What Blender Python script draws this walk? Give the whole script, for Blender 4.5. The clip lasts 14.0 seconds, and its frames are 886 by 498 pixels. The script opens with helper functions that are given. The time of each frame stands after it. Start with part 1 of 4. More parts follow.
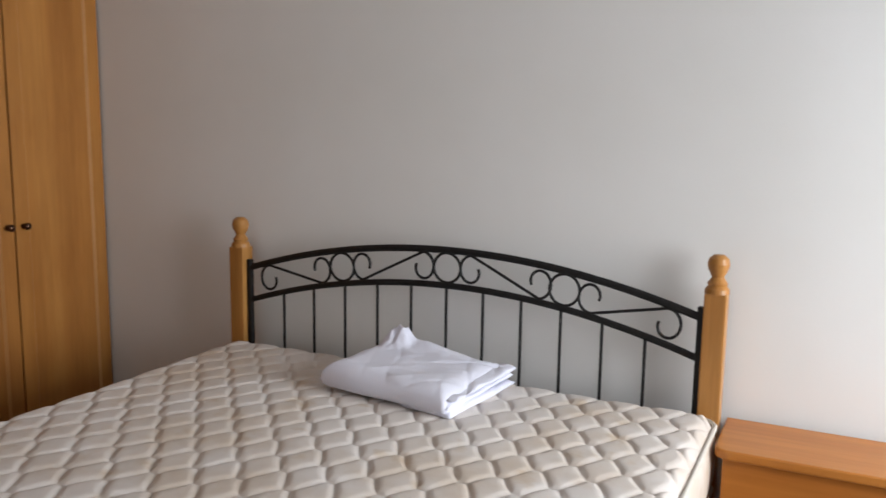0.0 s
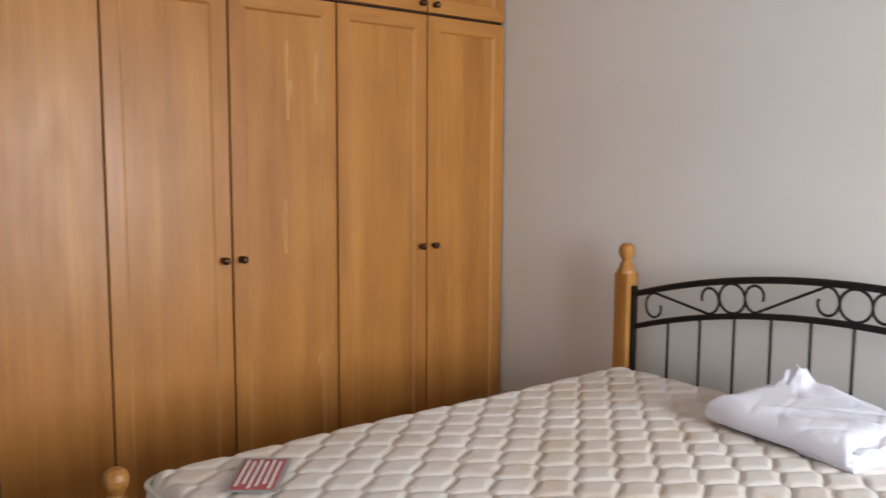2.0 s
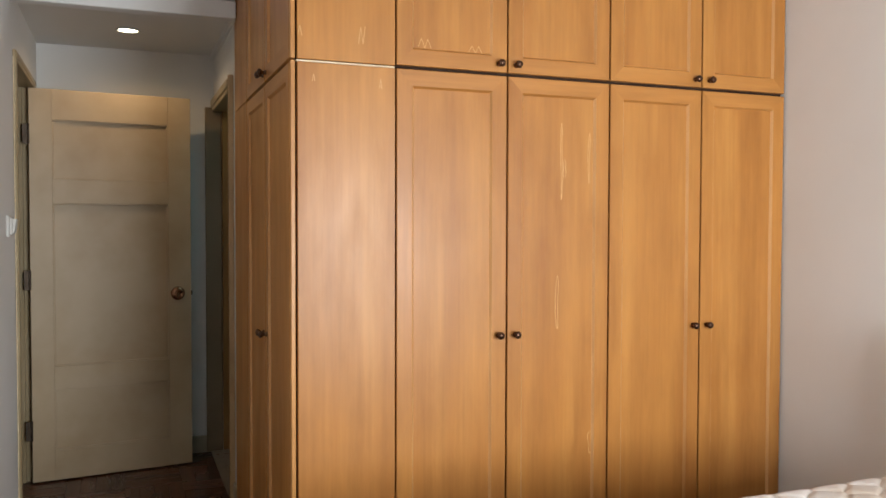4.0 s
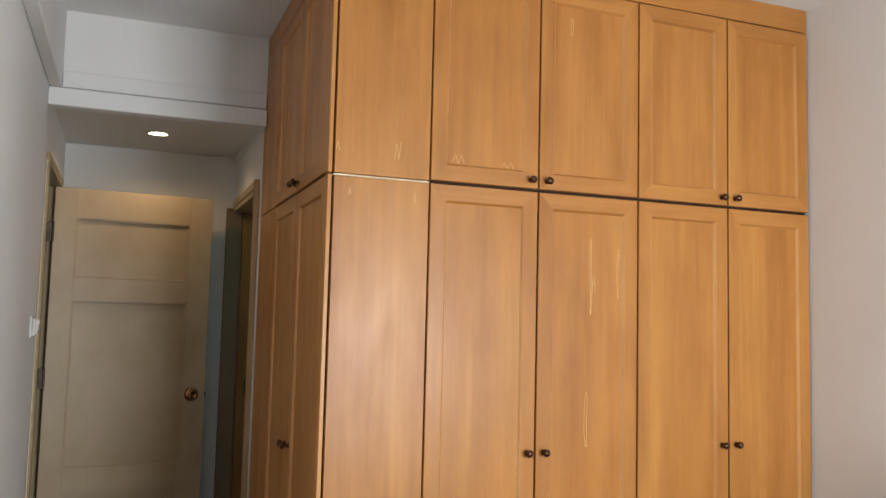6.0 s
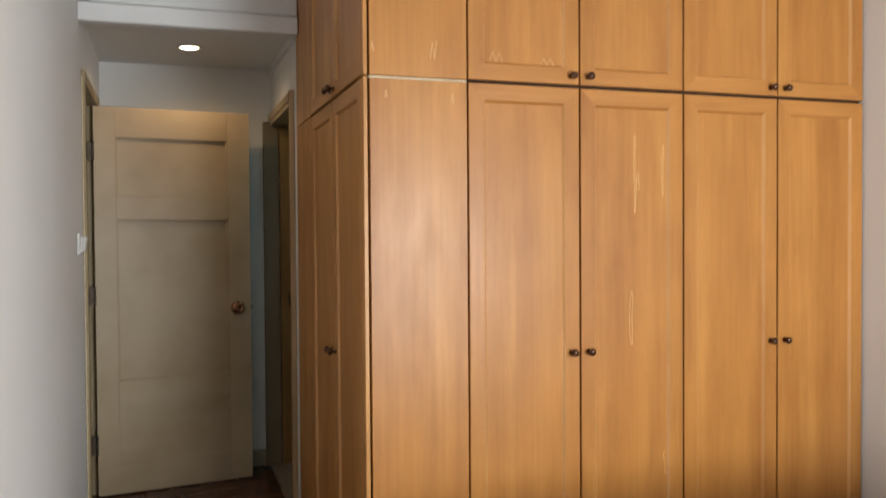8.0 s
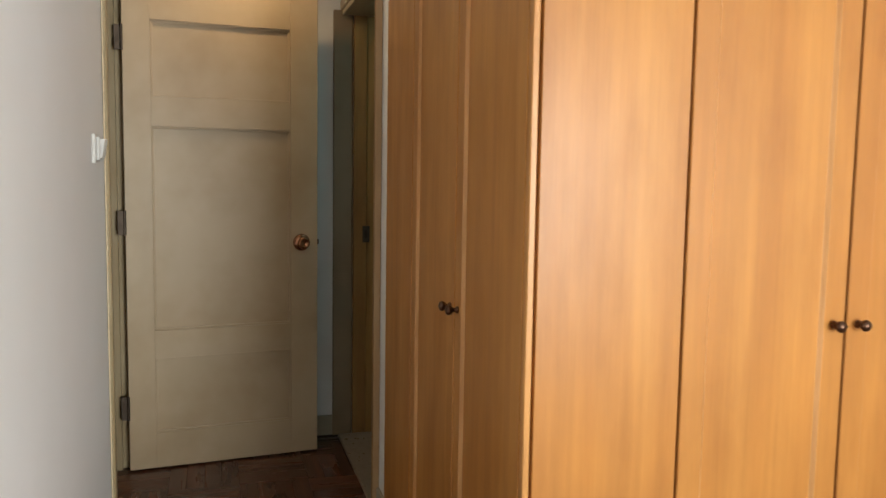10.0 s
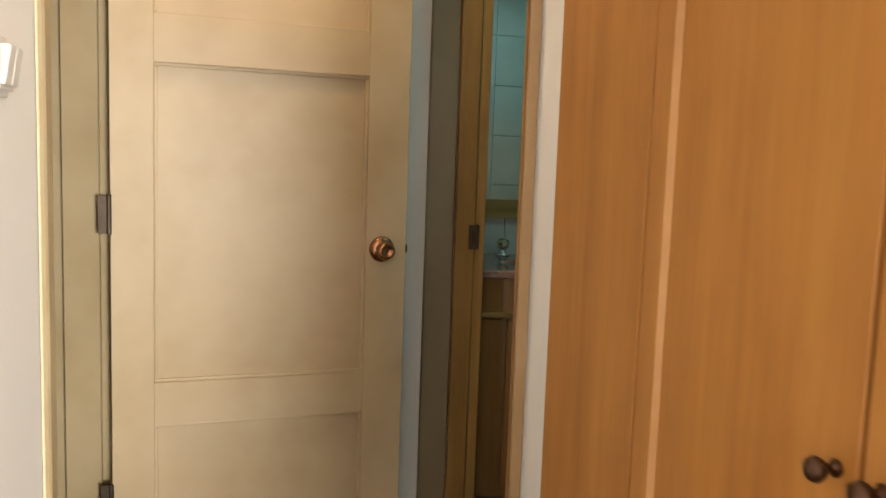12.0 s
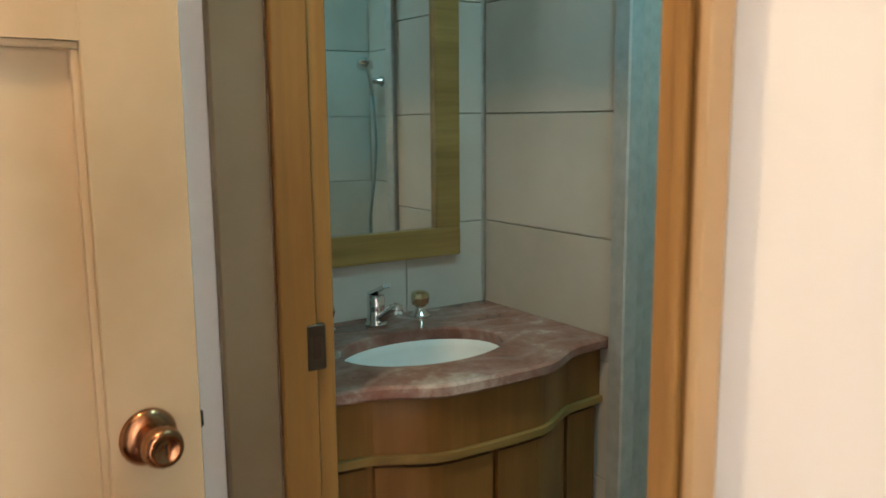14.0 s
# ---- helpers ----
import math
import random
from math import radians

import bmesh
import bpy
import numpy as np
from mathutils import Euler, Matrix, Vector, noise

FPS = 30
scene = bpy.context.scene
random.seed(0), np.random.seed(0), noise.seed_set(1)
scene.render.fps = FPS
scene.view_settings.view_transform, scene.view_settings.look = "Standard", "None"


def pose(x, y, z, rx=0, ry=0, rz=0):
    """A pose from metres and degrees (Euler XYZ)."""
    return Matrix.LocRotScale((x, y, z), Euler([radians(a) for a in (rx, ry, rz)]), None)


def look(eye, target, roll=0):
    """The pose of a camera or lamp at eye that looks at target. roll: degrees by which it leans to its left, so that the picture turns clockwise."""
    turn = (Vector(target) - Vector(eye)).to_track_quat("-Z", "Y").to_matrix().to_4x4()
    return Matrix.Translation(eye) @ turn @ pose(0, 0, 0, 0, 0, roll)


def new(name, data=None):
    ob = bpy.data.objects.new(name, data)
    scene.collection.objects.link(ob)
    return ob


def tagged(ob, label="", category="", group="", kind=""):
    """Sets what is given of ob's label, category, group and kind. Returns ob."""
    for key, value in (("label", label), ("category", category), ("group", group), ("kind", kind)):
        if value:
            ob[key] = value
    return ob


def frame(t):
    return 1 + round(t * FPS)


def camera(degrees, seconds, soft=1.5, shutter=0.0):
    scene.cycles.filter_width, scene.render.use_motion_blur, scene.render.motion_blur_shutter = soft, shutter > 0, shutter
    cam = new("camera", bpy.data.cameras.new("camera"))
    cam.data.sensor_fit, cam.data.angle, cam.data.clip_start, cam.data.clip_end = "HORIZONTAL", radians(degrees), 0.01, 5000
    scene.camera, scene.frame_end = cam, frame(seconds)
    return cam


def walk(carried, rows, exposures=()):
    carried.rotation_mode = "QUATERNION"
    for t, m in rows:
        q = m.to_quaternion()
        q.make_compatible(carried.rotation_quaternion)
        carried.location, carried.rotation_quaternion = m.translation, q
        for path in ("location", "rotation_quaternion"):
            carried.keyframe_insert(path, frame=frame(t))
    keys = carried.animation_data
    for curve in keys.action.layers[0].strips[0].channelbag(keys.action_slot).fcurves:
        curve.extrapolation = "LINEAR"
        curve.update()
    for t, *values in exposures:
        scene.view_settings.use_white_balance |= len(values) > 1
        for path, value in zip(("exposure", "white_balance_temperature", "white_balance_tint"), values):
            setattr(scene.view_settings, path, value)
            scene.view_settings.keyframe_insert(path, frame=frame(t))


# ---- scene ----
cam = camera(56.4, 14.0, 1.5, 0.3)
PATH = [
    (0, (2.616, -2.33, 1.349), (1.755, -0.55, 1.052), 0.9),
    (0.5, (2.618, -2.349, 1.333), (1.588, -0.658, 1.05), 1.2),
    (1, (2.62, -2.329, 1.328), (1.421, -0.752, 1.055), 0.9),
    (1.5, (2.634, -2.308, 1.303), (1.239, -0.894, 1.066), 0.6),
    (2, (2.597, -2.347, 1.308), (1.033, -1.118, 1.093), 0.3),
    (2.5, (2.576, -2.412, 1.304), (0.88, -1.366, 1.127), 0.3),
    (3, (2.579, -2.455, 1.328), (0.795, -1.565, 1.17), 0.3),
    (3.2, (2.597, -2.422, 1.33), (0.776, -1.61, 1.177), 0.4),
    (5.3, (2.544, -2.517, 1.409), (0.672, -1.814, 1.449), 1.3),
    (5.5, (2.545, -2.527, 1.412), (0.677, -1.815, 1.488), 1.3),
    (6, (2.538, -2.532, 1.42), (0.678, -1.815, 1.584), 1.4),
    (6.5, (2.537, -2.532, 1.42), (0.681, -1.816, 1.627), 1.1),
    (7, (2.535, -2.534, 1.416), (0.671, -1.83, 1.6), 0.7),
    (7.5, (2.523, -2.536, 1.411), (0.646, -1.855, 1.52), 0.1),
    (8, (2.503, -2.532, 1.382), (0.607, -1.896, 1.339), -0.4),
    (8.2, (2.464, -2.53, 1.369), (0.563, -1.923, 1.245), -0.2),
    (10.3, (1.28, -2.534, 1.281), (-0.639, -2.003, 1.097), 1.0),
    (10.5, (1.146, -2.536, 1.276), (-0.774, -2.006, 1.095), 1.1),
    (11, (0.784, -2.536, 1.267), (-1.135, -2.01, 1.07), 1.1),
    (11.5, (0.453, -2.516, 1.245), (-1.468, -2.003, 1.026), 1.4),
    (12, (0.147, -2.494, 1.231), (-1.794, -2.067, 1.015), 2.0),
    (12.5, (-0.241, -2.493, 1.263), (-2.143, -1.903, 1.076), 1.5),
    (13, (-0.592, -2.428, 1.278), (-2.403, -1.606, 1.059), 0.9),
    (13.5, (-0.888, -2.4, 1.302), (-2.653, -1.498, 1.037), 0.6),
    (14, (-1.168, -2.388, 1.364), (-2.823, -1.31, 1.053), -0.5),
]
EXPOSURES = [(0, -1.1, 6450, 11), (1.0, -0.92, 6450, 11), (1.5, -0.68, 6450, 10), (2.2, -0.45, 6500, 11), (3.0, 0.08, 6500, 10), (6.5, -0.08, 6450, 8), (8.2, 0.02, 6500, 8),
             (10.3, 0.65, 6800, 6), (11.0, 1.1, 7150, 8), (12.0, 1.62, 7450, 10), (12.5, 1.82, 7600, 9), (13.0, 2.2, 7300, 10), (14.0, 2.4, 7150, 12)]
walk(cam, [(t, look(eye, target, roll)) for t, eye, target, roll in PATH], EXPOSURES)

# ---- daylight, large lights ----
world = bpy.data.worlds.new("daylight")
scene.world = world
world.use_nodes = True
wn = world.node_tree
sky = wn.nodes.new("ShaderNodeTexSky")
sky.sky_type = "NISHITA"
sky.sun_disc = False
sky.sun_elevation = radians(48)
sky.sun_rotation = radians(200)
background = wn.nodes["Background"]
background.inputs["Strength"].default_value = 0.09
wn.links.new(sky.outputs[0], background.inputs["Color"])

sun = new("sun", bpy.data.lights.new("sun", "SUN"))
sun.data.energy, sun.data.angle, sun.data.color = 2.0, radians(0.5), (1, 0.95, 0.88)
sun.rotation_euler = (radians(42), 0, radians(200))


def area_lamp(name, at, toward, wide, high, watts, colour):
    ob = new(name, bpy.data.lights.new(name, "AREA"))
    ob.data.shape, ob.data.size, ob.data.size_y = "RECTANGLE", wide, high
    ob.data.energy, ob.data.color = watts, colour
    ob.matrix_world = look(at, toward)
    return ob


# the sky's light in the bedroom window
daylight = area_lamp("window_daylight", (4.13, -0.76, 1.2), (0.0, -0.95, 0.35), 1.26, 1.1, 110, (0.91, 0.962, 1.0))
daylight.data.spread = radians(152)     # beam narrowed to keep the walls at the sides darker

# ---- measures of the place ----
CEIL, SOFFIT, NORTH = 2.705, 2.335, 0.018
LEFT_WALL, RIGHT_WALL, END_WALL, EAST_WALL = -2.87, -1.95, -2.455, 4.2
BULKHEAD = -1.31
PASSAGE = RIGHT_WALL + 0.016     # face of the wall round the bathroom door


# ---- materials ----
def material(name, rough=0.5, metal=0.0):
    m = bpy.data.materials.new(name)
    m.use_nodes = True
    b = m.node_tree.nodes["Principled BSDF"]
    b.inputs["Roughness"].default_value = rough
    b.inputs["Specular IOR Level"].default_value = 0.35
    b.inputs["Metallic"].default_value = metal
    return m, m.node_tree, b


def mapped(nt, scale, random_shift=True):
    co = nt.nodes.new("ShaderNodeTexCoord")
    mp = nt.nodes.new("ShaderNodeMapping")
    mp.inputs["Scale"].default_value = scale
    if random_shift:
        info = nt.nodes.new("ShaderNodeObjectInfo")
        mul = nt.nodes.new("ShaderNodeMath")
        mul.operation, mul.inputs[1].default_value = "MULTIPLY", 37.0
        nt.links.new(info.outputs["Random"], mul.inputs[0])
        nt.links.new(mul.outputs[0], mp.inputs["Location"])
    nt.links.new(co.outputs["Object"], mp.inputs["Vector"])
    return mp.outputs[0]


def noise_tex(nt, vec, scale, detail=4, rough=0.5):
    n = nt.nodes.new("ShaderNodeTexNoise")
    n.inputs["Scale"].default_value, n.inputs["Detail"].default_value, n.inputs["Roughness"].default_value = scale, detail, rough
    nt.links.new(vec, n.inputs["Vector"])
    return n.outputs["Fac"]


def ramp(nt, fac, stops):
    r = nt.nodes.new("ShaderNodeValToRGB")
    e = r.color_ramp.elements
    while len(e) < len(stops):
        e.new(0.5)
    for el, (p, c) in zip(e, stops):
        el.position, el.color = p, (*c, 1)
    nt.links.new(fac, r.inputs[0])
    return r.outputs[0]


def mix(nt, a, b, fac, mode="MIX"):
    m = nt.nodes.new("ShaderNodeMix")
    m.data_type, m.blend_type = "RGBA", mode
    for sock, v in ((m.inputs[6], a), (m.inputs[7], b), (m.inputs[0], fac)):
        if isinstance(v, (int, float)):
            sock.default_value = v
        elif isinstance(v, tuple):
            sock.default_value = (*v, 1)
        else:
            nt.links.new(v, sock)
    return m.outputs[2]


def bump(nt, b, height, strength, distance):
    n = nt.nodes.new("ShaderNodeBump")
    n.inputs["Strength"].default_value, n.inputs["Distance"].default_value = strength, distance
    nt.links.new(height, n.inputs["Height"])
    nt.links.new(n.outputs[0], b.inputs["Normal"])


def wood(name, dark, mid, light, along="z", rough=0.38, grain=1.0):
    m, nt, b = material(name, rough)
    long_scale = {"x": (0.5, 11, 11), "y": (11, 0.5, 11), "z": (11, 11, 0.5)}[along]
    fine_scale = {"x": (3, 60, 60), "y": (60, 3, 60), "z": (60, 60, 3)}[along]
    broad = noise_tex(nt, mapped(nt, long_scale), 1.0, 5, 0.55)
    fine = noise_tex(nt, mapped(nt, fine_scale), 1.0, 3, 0.6)
    blotch = noise_tex(nt, mapped(nt, {"x": (1.0, 5, 5), "y": (5, 1.0, 5), "z": (6, 6, 1.8)}[along]), 1.3, 5, 0.6)
    c = ramp(nt, broad, [(0.34, dark), (0.5, mid), (0.66, light)])
    g = ramp(nt, fine, [(0.32, (1 - 0.22 * grain,) * 3), (0.6, (1.0, 1.0, 1.0))])
    c = mix(nt, c, g, 1.0, "MULTIPLY")
    s = ramp(nt, blotch, [(0.33, (0.84, 0.78, 0.7)), (0.5, (0.98, 0.97, 0.96)), (0.68, (1.1, 1.1, 1.1))])
    c = mix(nt, c, s, 0.8, "MULTIPLY")
    nt.links.new(c, b.inputs["Base Color"])
    r = ramp(nt, blotch, [(0.3, (rough + 0.05,) * 3), (0.7, (rough - 0.03,) * 3)])
    nt.links.new(r, b.inputs["Roughness"])
    bump(nt, b, fine, 0.12, 0.002)
    return m


def paint(name, colour, rough=0.6, dirt=(0.9, 0.88, 0.84), relief=0.15, scale=2.0):
    m, nt, b = material(name, rough)
    v = mapped(nt, (1, 1, 1), False)
    big = noise_tex(nt, v, scale, 4, 0.55)
    fine = noise_tex(nt, v, 140, 3, 0.6)
    c = mix(nt, colour, ramp(nt, big, [(0.32, dirt), (0.6, (1.0, 1.0, 1.0))]), 1.0, "MULTIPLY")
    nt.links.new(c, b.inputs["Base Color"])
    bump(nt, b, fine, relief, 0.002)
    return m


def plain(name, colour, rough=0.4, metal=0.0, vary=0.12, scale=25):
    m, nt, b = material(name, rough, metal)
    n = noise_tex(nt, mapped(nt, (1, 1, 1)), scale, 4, 0.6)
    lo = tuple(c * (1 - vary) for c in colour)
    hi = tuple(min(1, c * (1 + vary)) for c in colour)
    nt.links.new(ramp(nt, n, [(0.3, lo), (0.7, hi)]), b.inputs["Base Color"])
    nt.links.new(ramp(nt, n, [(0.3, (min(1, rough * 1.2),) * 3), (0.7, (rough * 0.85,) * 3)]), b.inputs["Roughness"])
    return m


WALL = paint("white_wall_paint", (0.80, 0.79, 0.775), 0.75, (0.95, 0.945, 0.93), 0.12, 1.1)
CEILING = paint("ceiling_paint", (0.78, 0.775, 0.765), 0.85, (0.95, 0.95, 0.95), 0.12, 1.0)
BEECH = wood("beech_veneer", (0.395, 0.158, 0.036), (0.45, 0.19, 0.044), (0.51, 0.228, 0.056), "z", 0.36, 0.34)
BEECH_SOLID = wood("beech_lipping", (0.45, 0.19, 0.05), (0.50, 0.225, 0.062), (0.56, 0.265, 0.08), "z", 0.36, 0.5)
BEECH_H = wood("beech_rail", (0.41, 0.168, 0.039), (0.46, 0.195, 0.047), (0.52, 0.232, 0.06), "y", 0.36, 0.45)
BEECH_X = wood("beech_rail_side", (0.41, 0.168, 0.039), (0.46, 0.195, 0.047), (0.52, 0.232, 0.06), "x", 0.36, 0.45)
# worn edge, paler so that its colour also carries the bevel's highlight
BEECH_EDGE = wood("beech_worn_lit_edge", (0.52, 0.25, 0.085), (0.58, 0.3, 0.115), (0.64, 0.35, 0.15), "z", 0.34, 0.3)
# near black: the shade inside gaps and holes, put into the colour
GAP_SHADE = plain("gap_shade", (0.035, 0.016, 0.008), 0.8)
LAMINATE = plain("cream_laminate_edge", (0.75, 0.62, 0.42), 0.5)
SCUFF = plain("rubbed_veneer", (0.63, 0.36, 0.135), 0.5)
BRONZE = plain("dark_bronze", (0.10, 0.052, 0.032), 0.27, 0.85)
COPPER = plain("antique_copper", (0.36, 0.17, 0.09), 0.22, 1.0, 0.25, 40)
STEEL = plain("dull_hinge_steel", (0.07, 0.05, 0.035), 0.45, 0.7)
CREAM = paint("cream_gloss_paint", (0.53, 0.41, 0.265), 0.4, (0.84, 0.8, 0.73), 0.05, 2.6)
FRAME_PAINT = paint("beige_frame_paint", (0.40, 0.31, 0.185), 0.42, (0.82, 0.78, 0.7), 0.06, 3.0)
FRAME_WOOD = wood("varnished_frame_wood", (0.25, 0.125, 0.036), (0.31, 0.16, 0.048), (0.37, 0.195, 0.06), "z", 0.38, 0.5)
FRAME_PALE = paint("pale_moulding_paint", (0.47, 0.31, 0.165), 0.4, (0.82, 0.78, 0.7), 0.06, 3.0)
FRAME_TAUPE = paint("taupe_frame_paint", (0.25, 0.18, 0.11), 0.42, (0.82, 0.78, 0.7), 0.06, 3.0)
SKIRT = paint("beige_skirting_paint", (0.40, 0.34, 0.25), 0.45, (0.8, 0.78, 0.72), 0.05, 4.0)
PARQUET = wood("dark_red_parquet", (0.055, 0.018, 0.009), (0.085, 0.028, 0.013), (0.13, 0.045, 0.02), "x", 0.26, 1.3)
JOINT = plain("parquet_joint", (0.02, 0.008, 0.005), 0.7)
PINE = wood("orange_pine", (0.43, 0.15, 0.026), (0.50, 0.186, 0.036), (0.56, 0.225, 0.05), "x", 0.3, 0.4)
BED_WOOD = wood("honey_bed_wood", (0.36, 0.155, 0.038), (0.43, 0.195, 0.05), (0.5, 0.24, 0.068), "z", 0.32, 0.7)
IRON = plain("black_iron", (0.012, 0.011, 0.011), 0.42, 0.3, 0.3, 60)
WHITE_PLASTIC = plain("white_plastic", (0.66, 0.645, 0.61), 0.35, 0, 0.03)
CHROME = plain("chrome", (0.75, 0.76, 0.77), 0.08, 1.0, 0.05)
BRASS = plain("pale_brass", (0.72, 0.66, 0.44), 0.15, 1.0, 0.1)
HOSE = plain("grey_metal_hose", (0.2, 0.26, 0.27), 0.4, 0.4)
BASIN = plain("white_ceramic", (0.80, 0.82, 0.82), 0.1, 0, 0.02)
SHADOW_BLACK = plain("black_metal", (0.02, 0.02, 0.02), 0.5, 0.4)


def fabric(name, colour, stain, weave=900, rough=0.9, spots=False):
    m, nt, b = material(name, rough)
    v = mapped(nt, (1, 1, 1), False)
    big = noise_tex(nt, v, 3.2, 5, 0.6)
    c = mix(nt, colour, ramp(nt, big, [(0.36, stain), (0.56, (1.0, 1.0, 1.0))]), 1.0, "MULTIPLY")
    if spots:
        sp = noise_tex(nt, v, 9.0, 3, 0.55)
        c = mix(nt, c, ramp(nt, sp, [(0.28, (0.84, 0.74, 0.6)), (0.4, (1.0, 1.0, 1.0))]), 0.8, "MULTIPLY")
    nt.links.new(c, b.inputs["Base Color"])
    bump(nt, b, noise_tex(nt, v, weave, 2, 0.5), 0.25, 0.001)
    b.inputs["Sheen Weight"].default_value = 0.15
    return m


TICKING = fabric("mattress_ticking", (0.68, 0.622, 0.58), (0.86, 0.78, 0.68), 700, 0.9, True)
PIPING = fabric("mattress_piping", (0.62, 0.58, 0.52), (0.92, 0.9, 0.86))
SHEET = fabric("white_cotton", (0.79, 0.79, 0.89), (0.96, 0.96, 0.97), 500, 0.85)
LABEL_RED = fabric("label_red", (0.42, 0.05, 0.05), (0.85, 0.8, 0.8))
LABEL_WHITE = fabric("label_white", (0.70, 0.66, 0.62), (0.9, 0.9, 0.9))
LABEL_GREY = fabric("label_grey", (0.30, 0.31, 0.30), (0.8, 0.8, 0.8))


def tile_glaze(name, colour, dirt):
    m, nt, b = material(name, 0.25)
    v = mapped(nt, (1, 1, 1))
    big = noise_tex(nt, v, 2.2, 5, 0.6)
    c = mix(nt, colour, ramp(nt, big, [(0.3, dirt), (0.62, (1.0, 1.0, 1.0))]), 1.0, "MULTIPLY")
    nt.links.new(c, b.inputs["Base Color"])
    bump(nt, b, noise_tex(nt, v, 7, 2, 0.5), 0.05, 0.004)
    return m


TILE = tile_glaze("pale_wall_tile", (0.54, 0.535, 0.50), (0.84, 0.83, 0.80))
GROUT = plain("tile_grout", (0.47, 0.46, 0.43), 0.9)
FLOOR_TILE = tile_glaze("bathroom_floor_tile", (0.30, 0.27, 0.23), (0.75, 0.72, 0.68))


def marble():
    m, nt, b = material("rose_marble", 0.13)
    v = mapped(nt, (1, 1, 1), False)
    warp = noise_tex(nt, v, 4.2, 8, 0.7)
    vein = nt.nodes.new("ShaderNodeTexWave")
    vein.inputs["Scale"].default_value, vein.inputs["Distortion"].default_value, vein.inputs["Detail"].default_value = 3.5, 14, 5
    nt.links.new(v, vein.inputs["Vector"])
    c = ramp(nt, warp, [(0.34, (0.10, 0.042, 0.034)), (0.47, (0.24, 0.105, 0.082)), (0.56, (0.30, 0.165, 0.135)), (0.66, (0.50, 0.40, 0.36))])
    c = mix(nt, c, (0.42, 0.32, 0.28), ramp(nt, vein.outputs["Fac"], [(0.8, (0, 0, 0)), (1.0, (0.22, 0.22, 0.22))]))
    nt.links.new(c, b.inputs["Base Color"])
    return m


MARBLE = marble()
VANITY_WOOD = wood("vanity_oak", (0.185, 0.086, 0.023), (0.215, 0.103, 0.029), (0.245, 0.122, 0.036), "z", 0.3, 0.35)
MIRROR_WOOD = wood("mirror_frame_wood", (0.25, 0.155, 0.05), (0.31, 0.195, 0.066), (0.38, 0.245, 0.09), "y", 0.4, 0.8)


def glowing(name, colour, strength):
    m, nt, b = material(name)
    b.inputs["Base Color"].default_value = (*colour, 1)
    b.inputs["Emission Color"].default_value = (*colour, 1)
    b.inputs["Emission Strength"].default_value = strength
    return m


LAMP_GLOW = glowing("lamp_disc", (1.0, 0.86, 0.58), 14)


def mirror_glass():
    m, nt, b = material("mirror_silver", 0.02, 1.0)
    b.inputs["Base Color"].default_value = (0.86, 0.9, 0.89, 1)
    return m


MIRROR = mirror_glass()


def clear_glass():
    m, nt, b = material("window_glass", 0.02)
    b.inputs["Transmission Weight"].default_value = 1.0
    b.inputs["IOR"].default_value = 1.02
    b.inputs["Base Color"].default_value = (0.97, 0.99, 0.98, 1)
    return m


GLASS = clear_glass()


# ---- building helpers ----
def thing(name, base, label="", category="", group="", kind="", turn=0.0):
    ob = new(name)
    ob.empty_display_size = 0.1
    ob.matrix_basis = pose(*base, 0, 0, turn)
    return tagged(ob, label, category, group, kind)


def world_of(ob):
    m = ob.matrix_basis.copy()
    while ob.parent:
        ob = ob.parent
        m = ob.matrix_basis @ m
    return m


def part(name, bm, mat, parent=None, label="", local=False, smooth=False):
    """One mesh object out of a bmesh in world measures (or in the thing's own, if local)."""
    if parent is not None and not local:
        bmesh.ops.transform(bm, matrix=world_of(parent).inverted(), verts=bm.verts)
    me = bpy.data.meshes.new(name)
    if smooth:
        for f in bm.faces:
            f.smooth = True
    bm.to_mesh(me)
    bm.free()
    for mt in (mat if isinstance(mat, (list, tuple)) else (mat,)):
        me.materials.append(mt)
    ob = new(name, me)
    ob.parent = parent
    if label:
        ob["label"] = label
    return ob


def structure(name, bm, mat, label, category):
    return tagged(part(name, bm, mat), label, category, "", "structure")


def box(lo, hi, bevel=0.0, bm=None, segments=1):
    """A box between two corners, its edges rounded by bevel; added to bm if given."""
    out = bmesh.new() if bm is None else bm
    lo, hi = [min(a, b) for a, b in zip(lo, hi)], [max(a, b) for a, b in zip(lo, hi)]
    m = Matrix.Translation([(a + b) / 2 for a, b in zip(lo, hi)]) @ Matrix.Diagonal((*[b - a for a, b in zip(lo, hi)], 1))
    got = bmesh.ops.create_cube(out, size=1, matrix=m)
    if bevel:
        edges = {e for v in got["verts"] for e in v.link_edges}
        bmesh.ops.bevel(out, geom=list(edges), offset=bevel, segments=segments, profile=0.7, affect="EDGES")
    return out


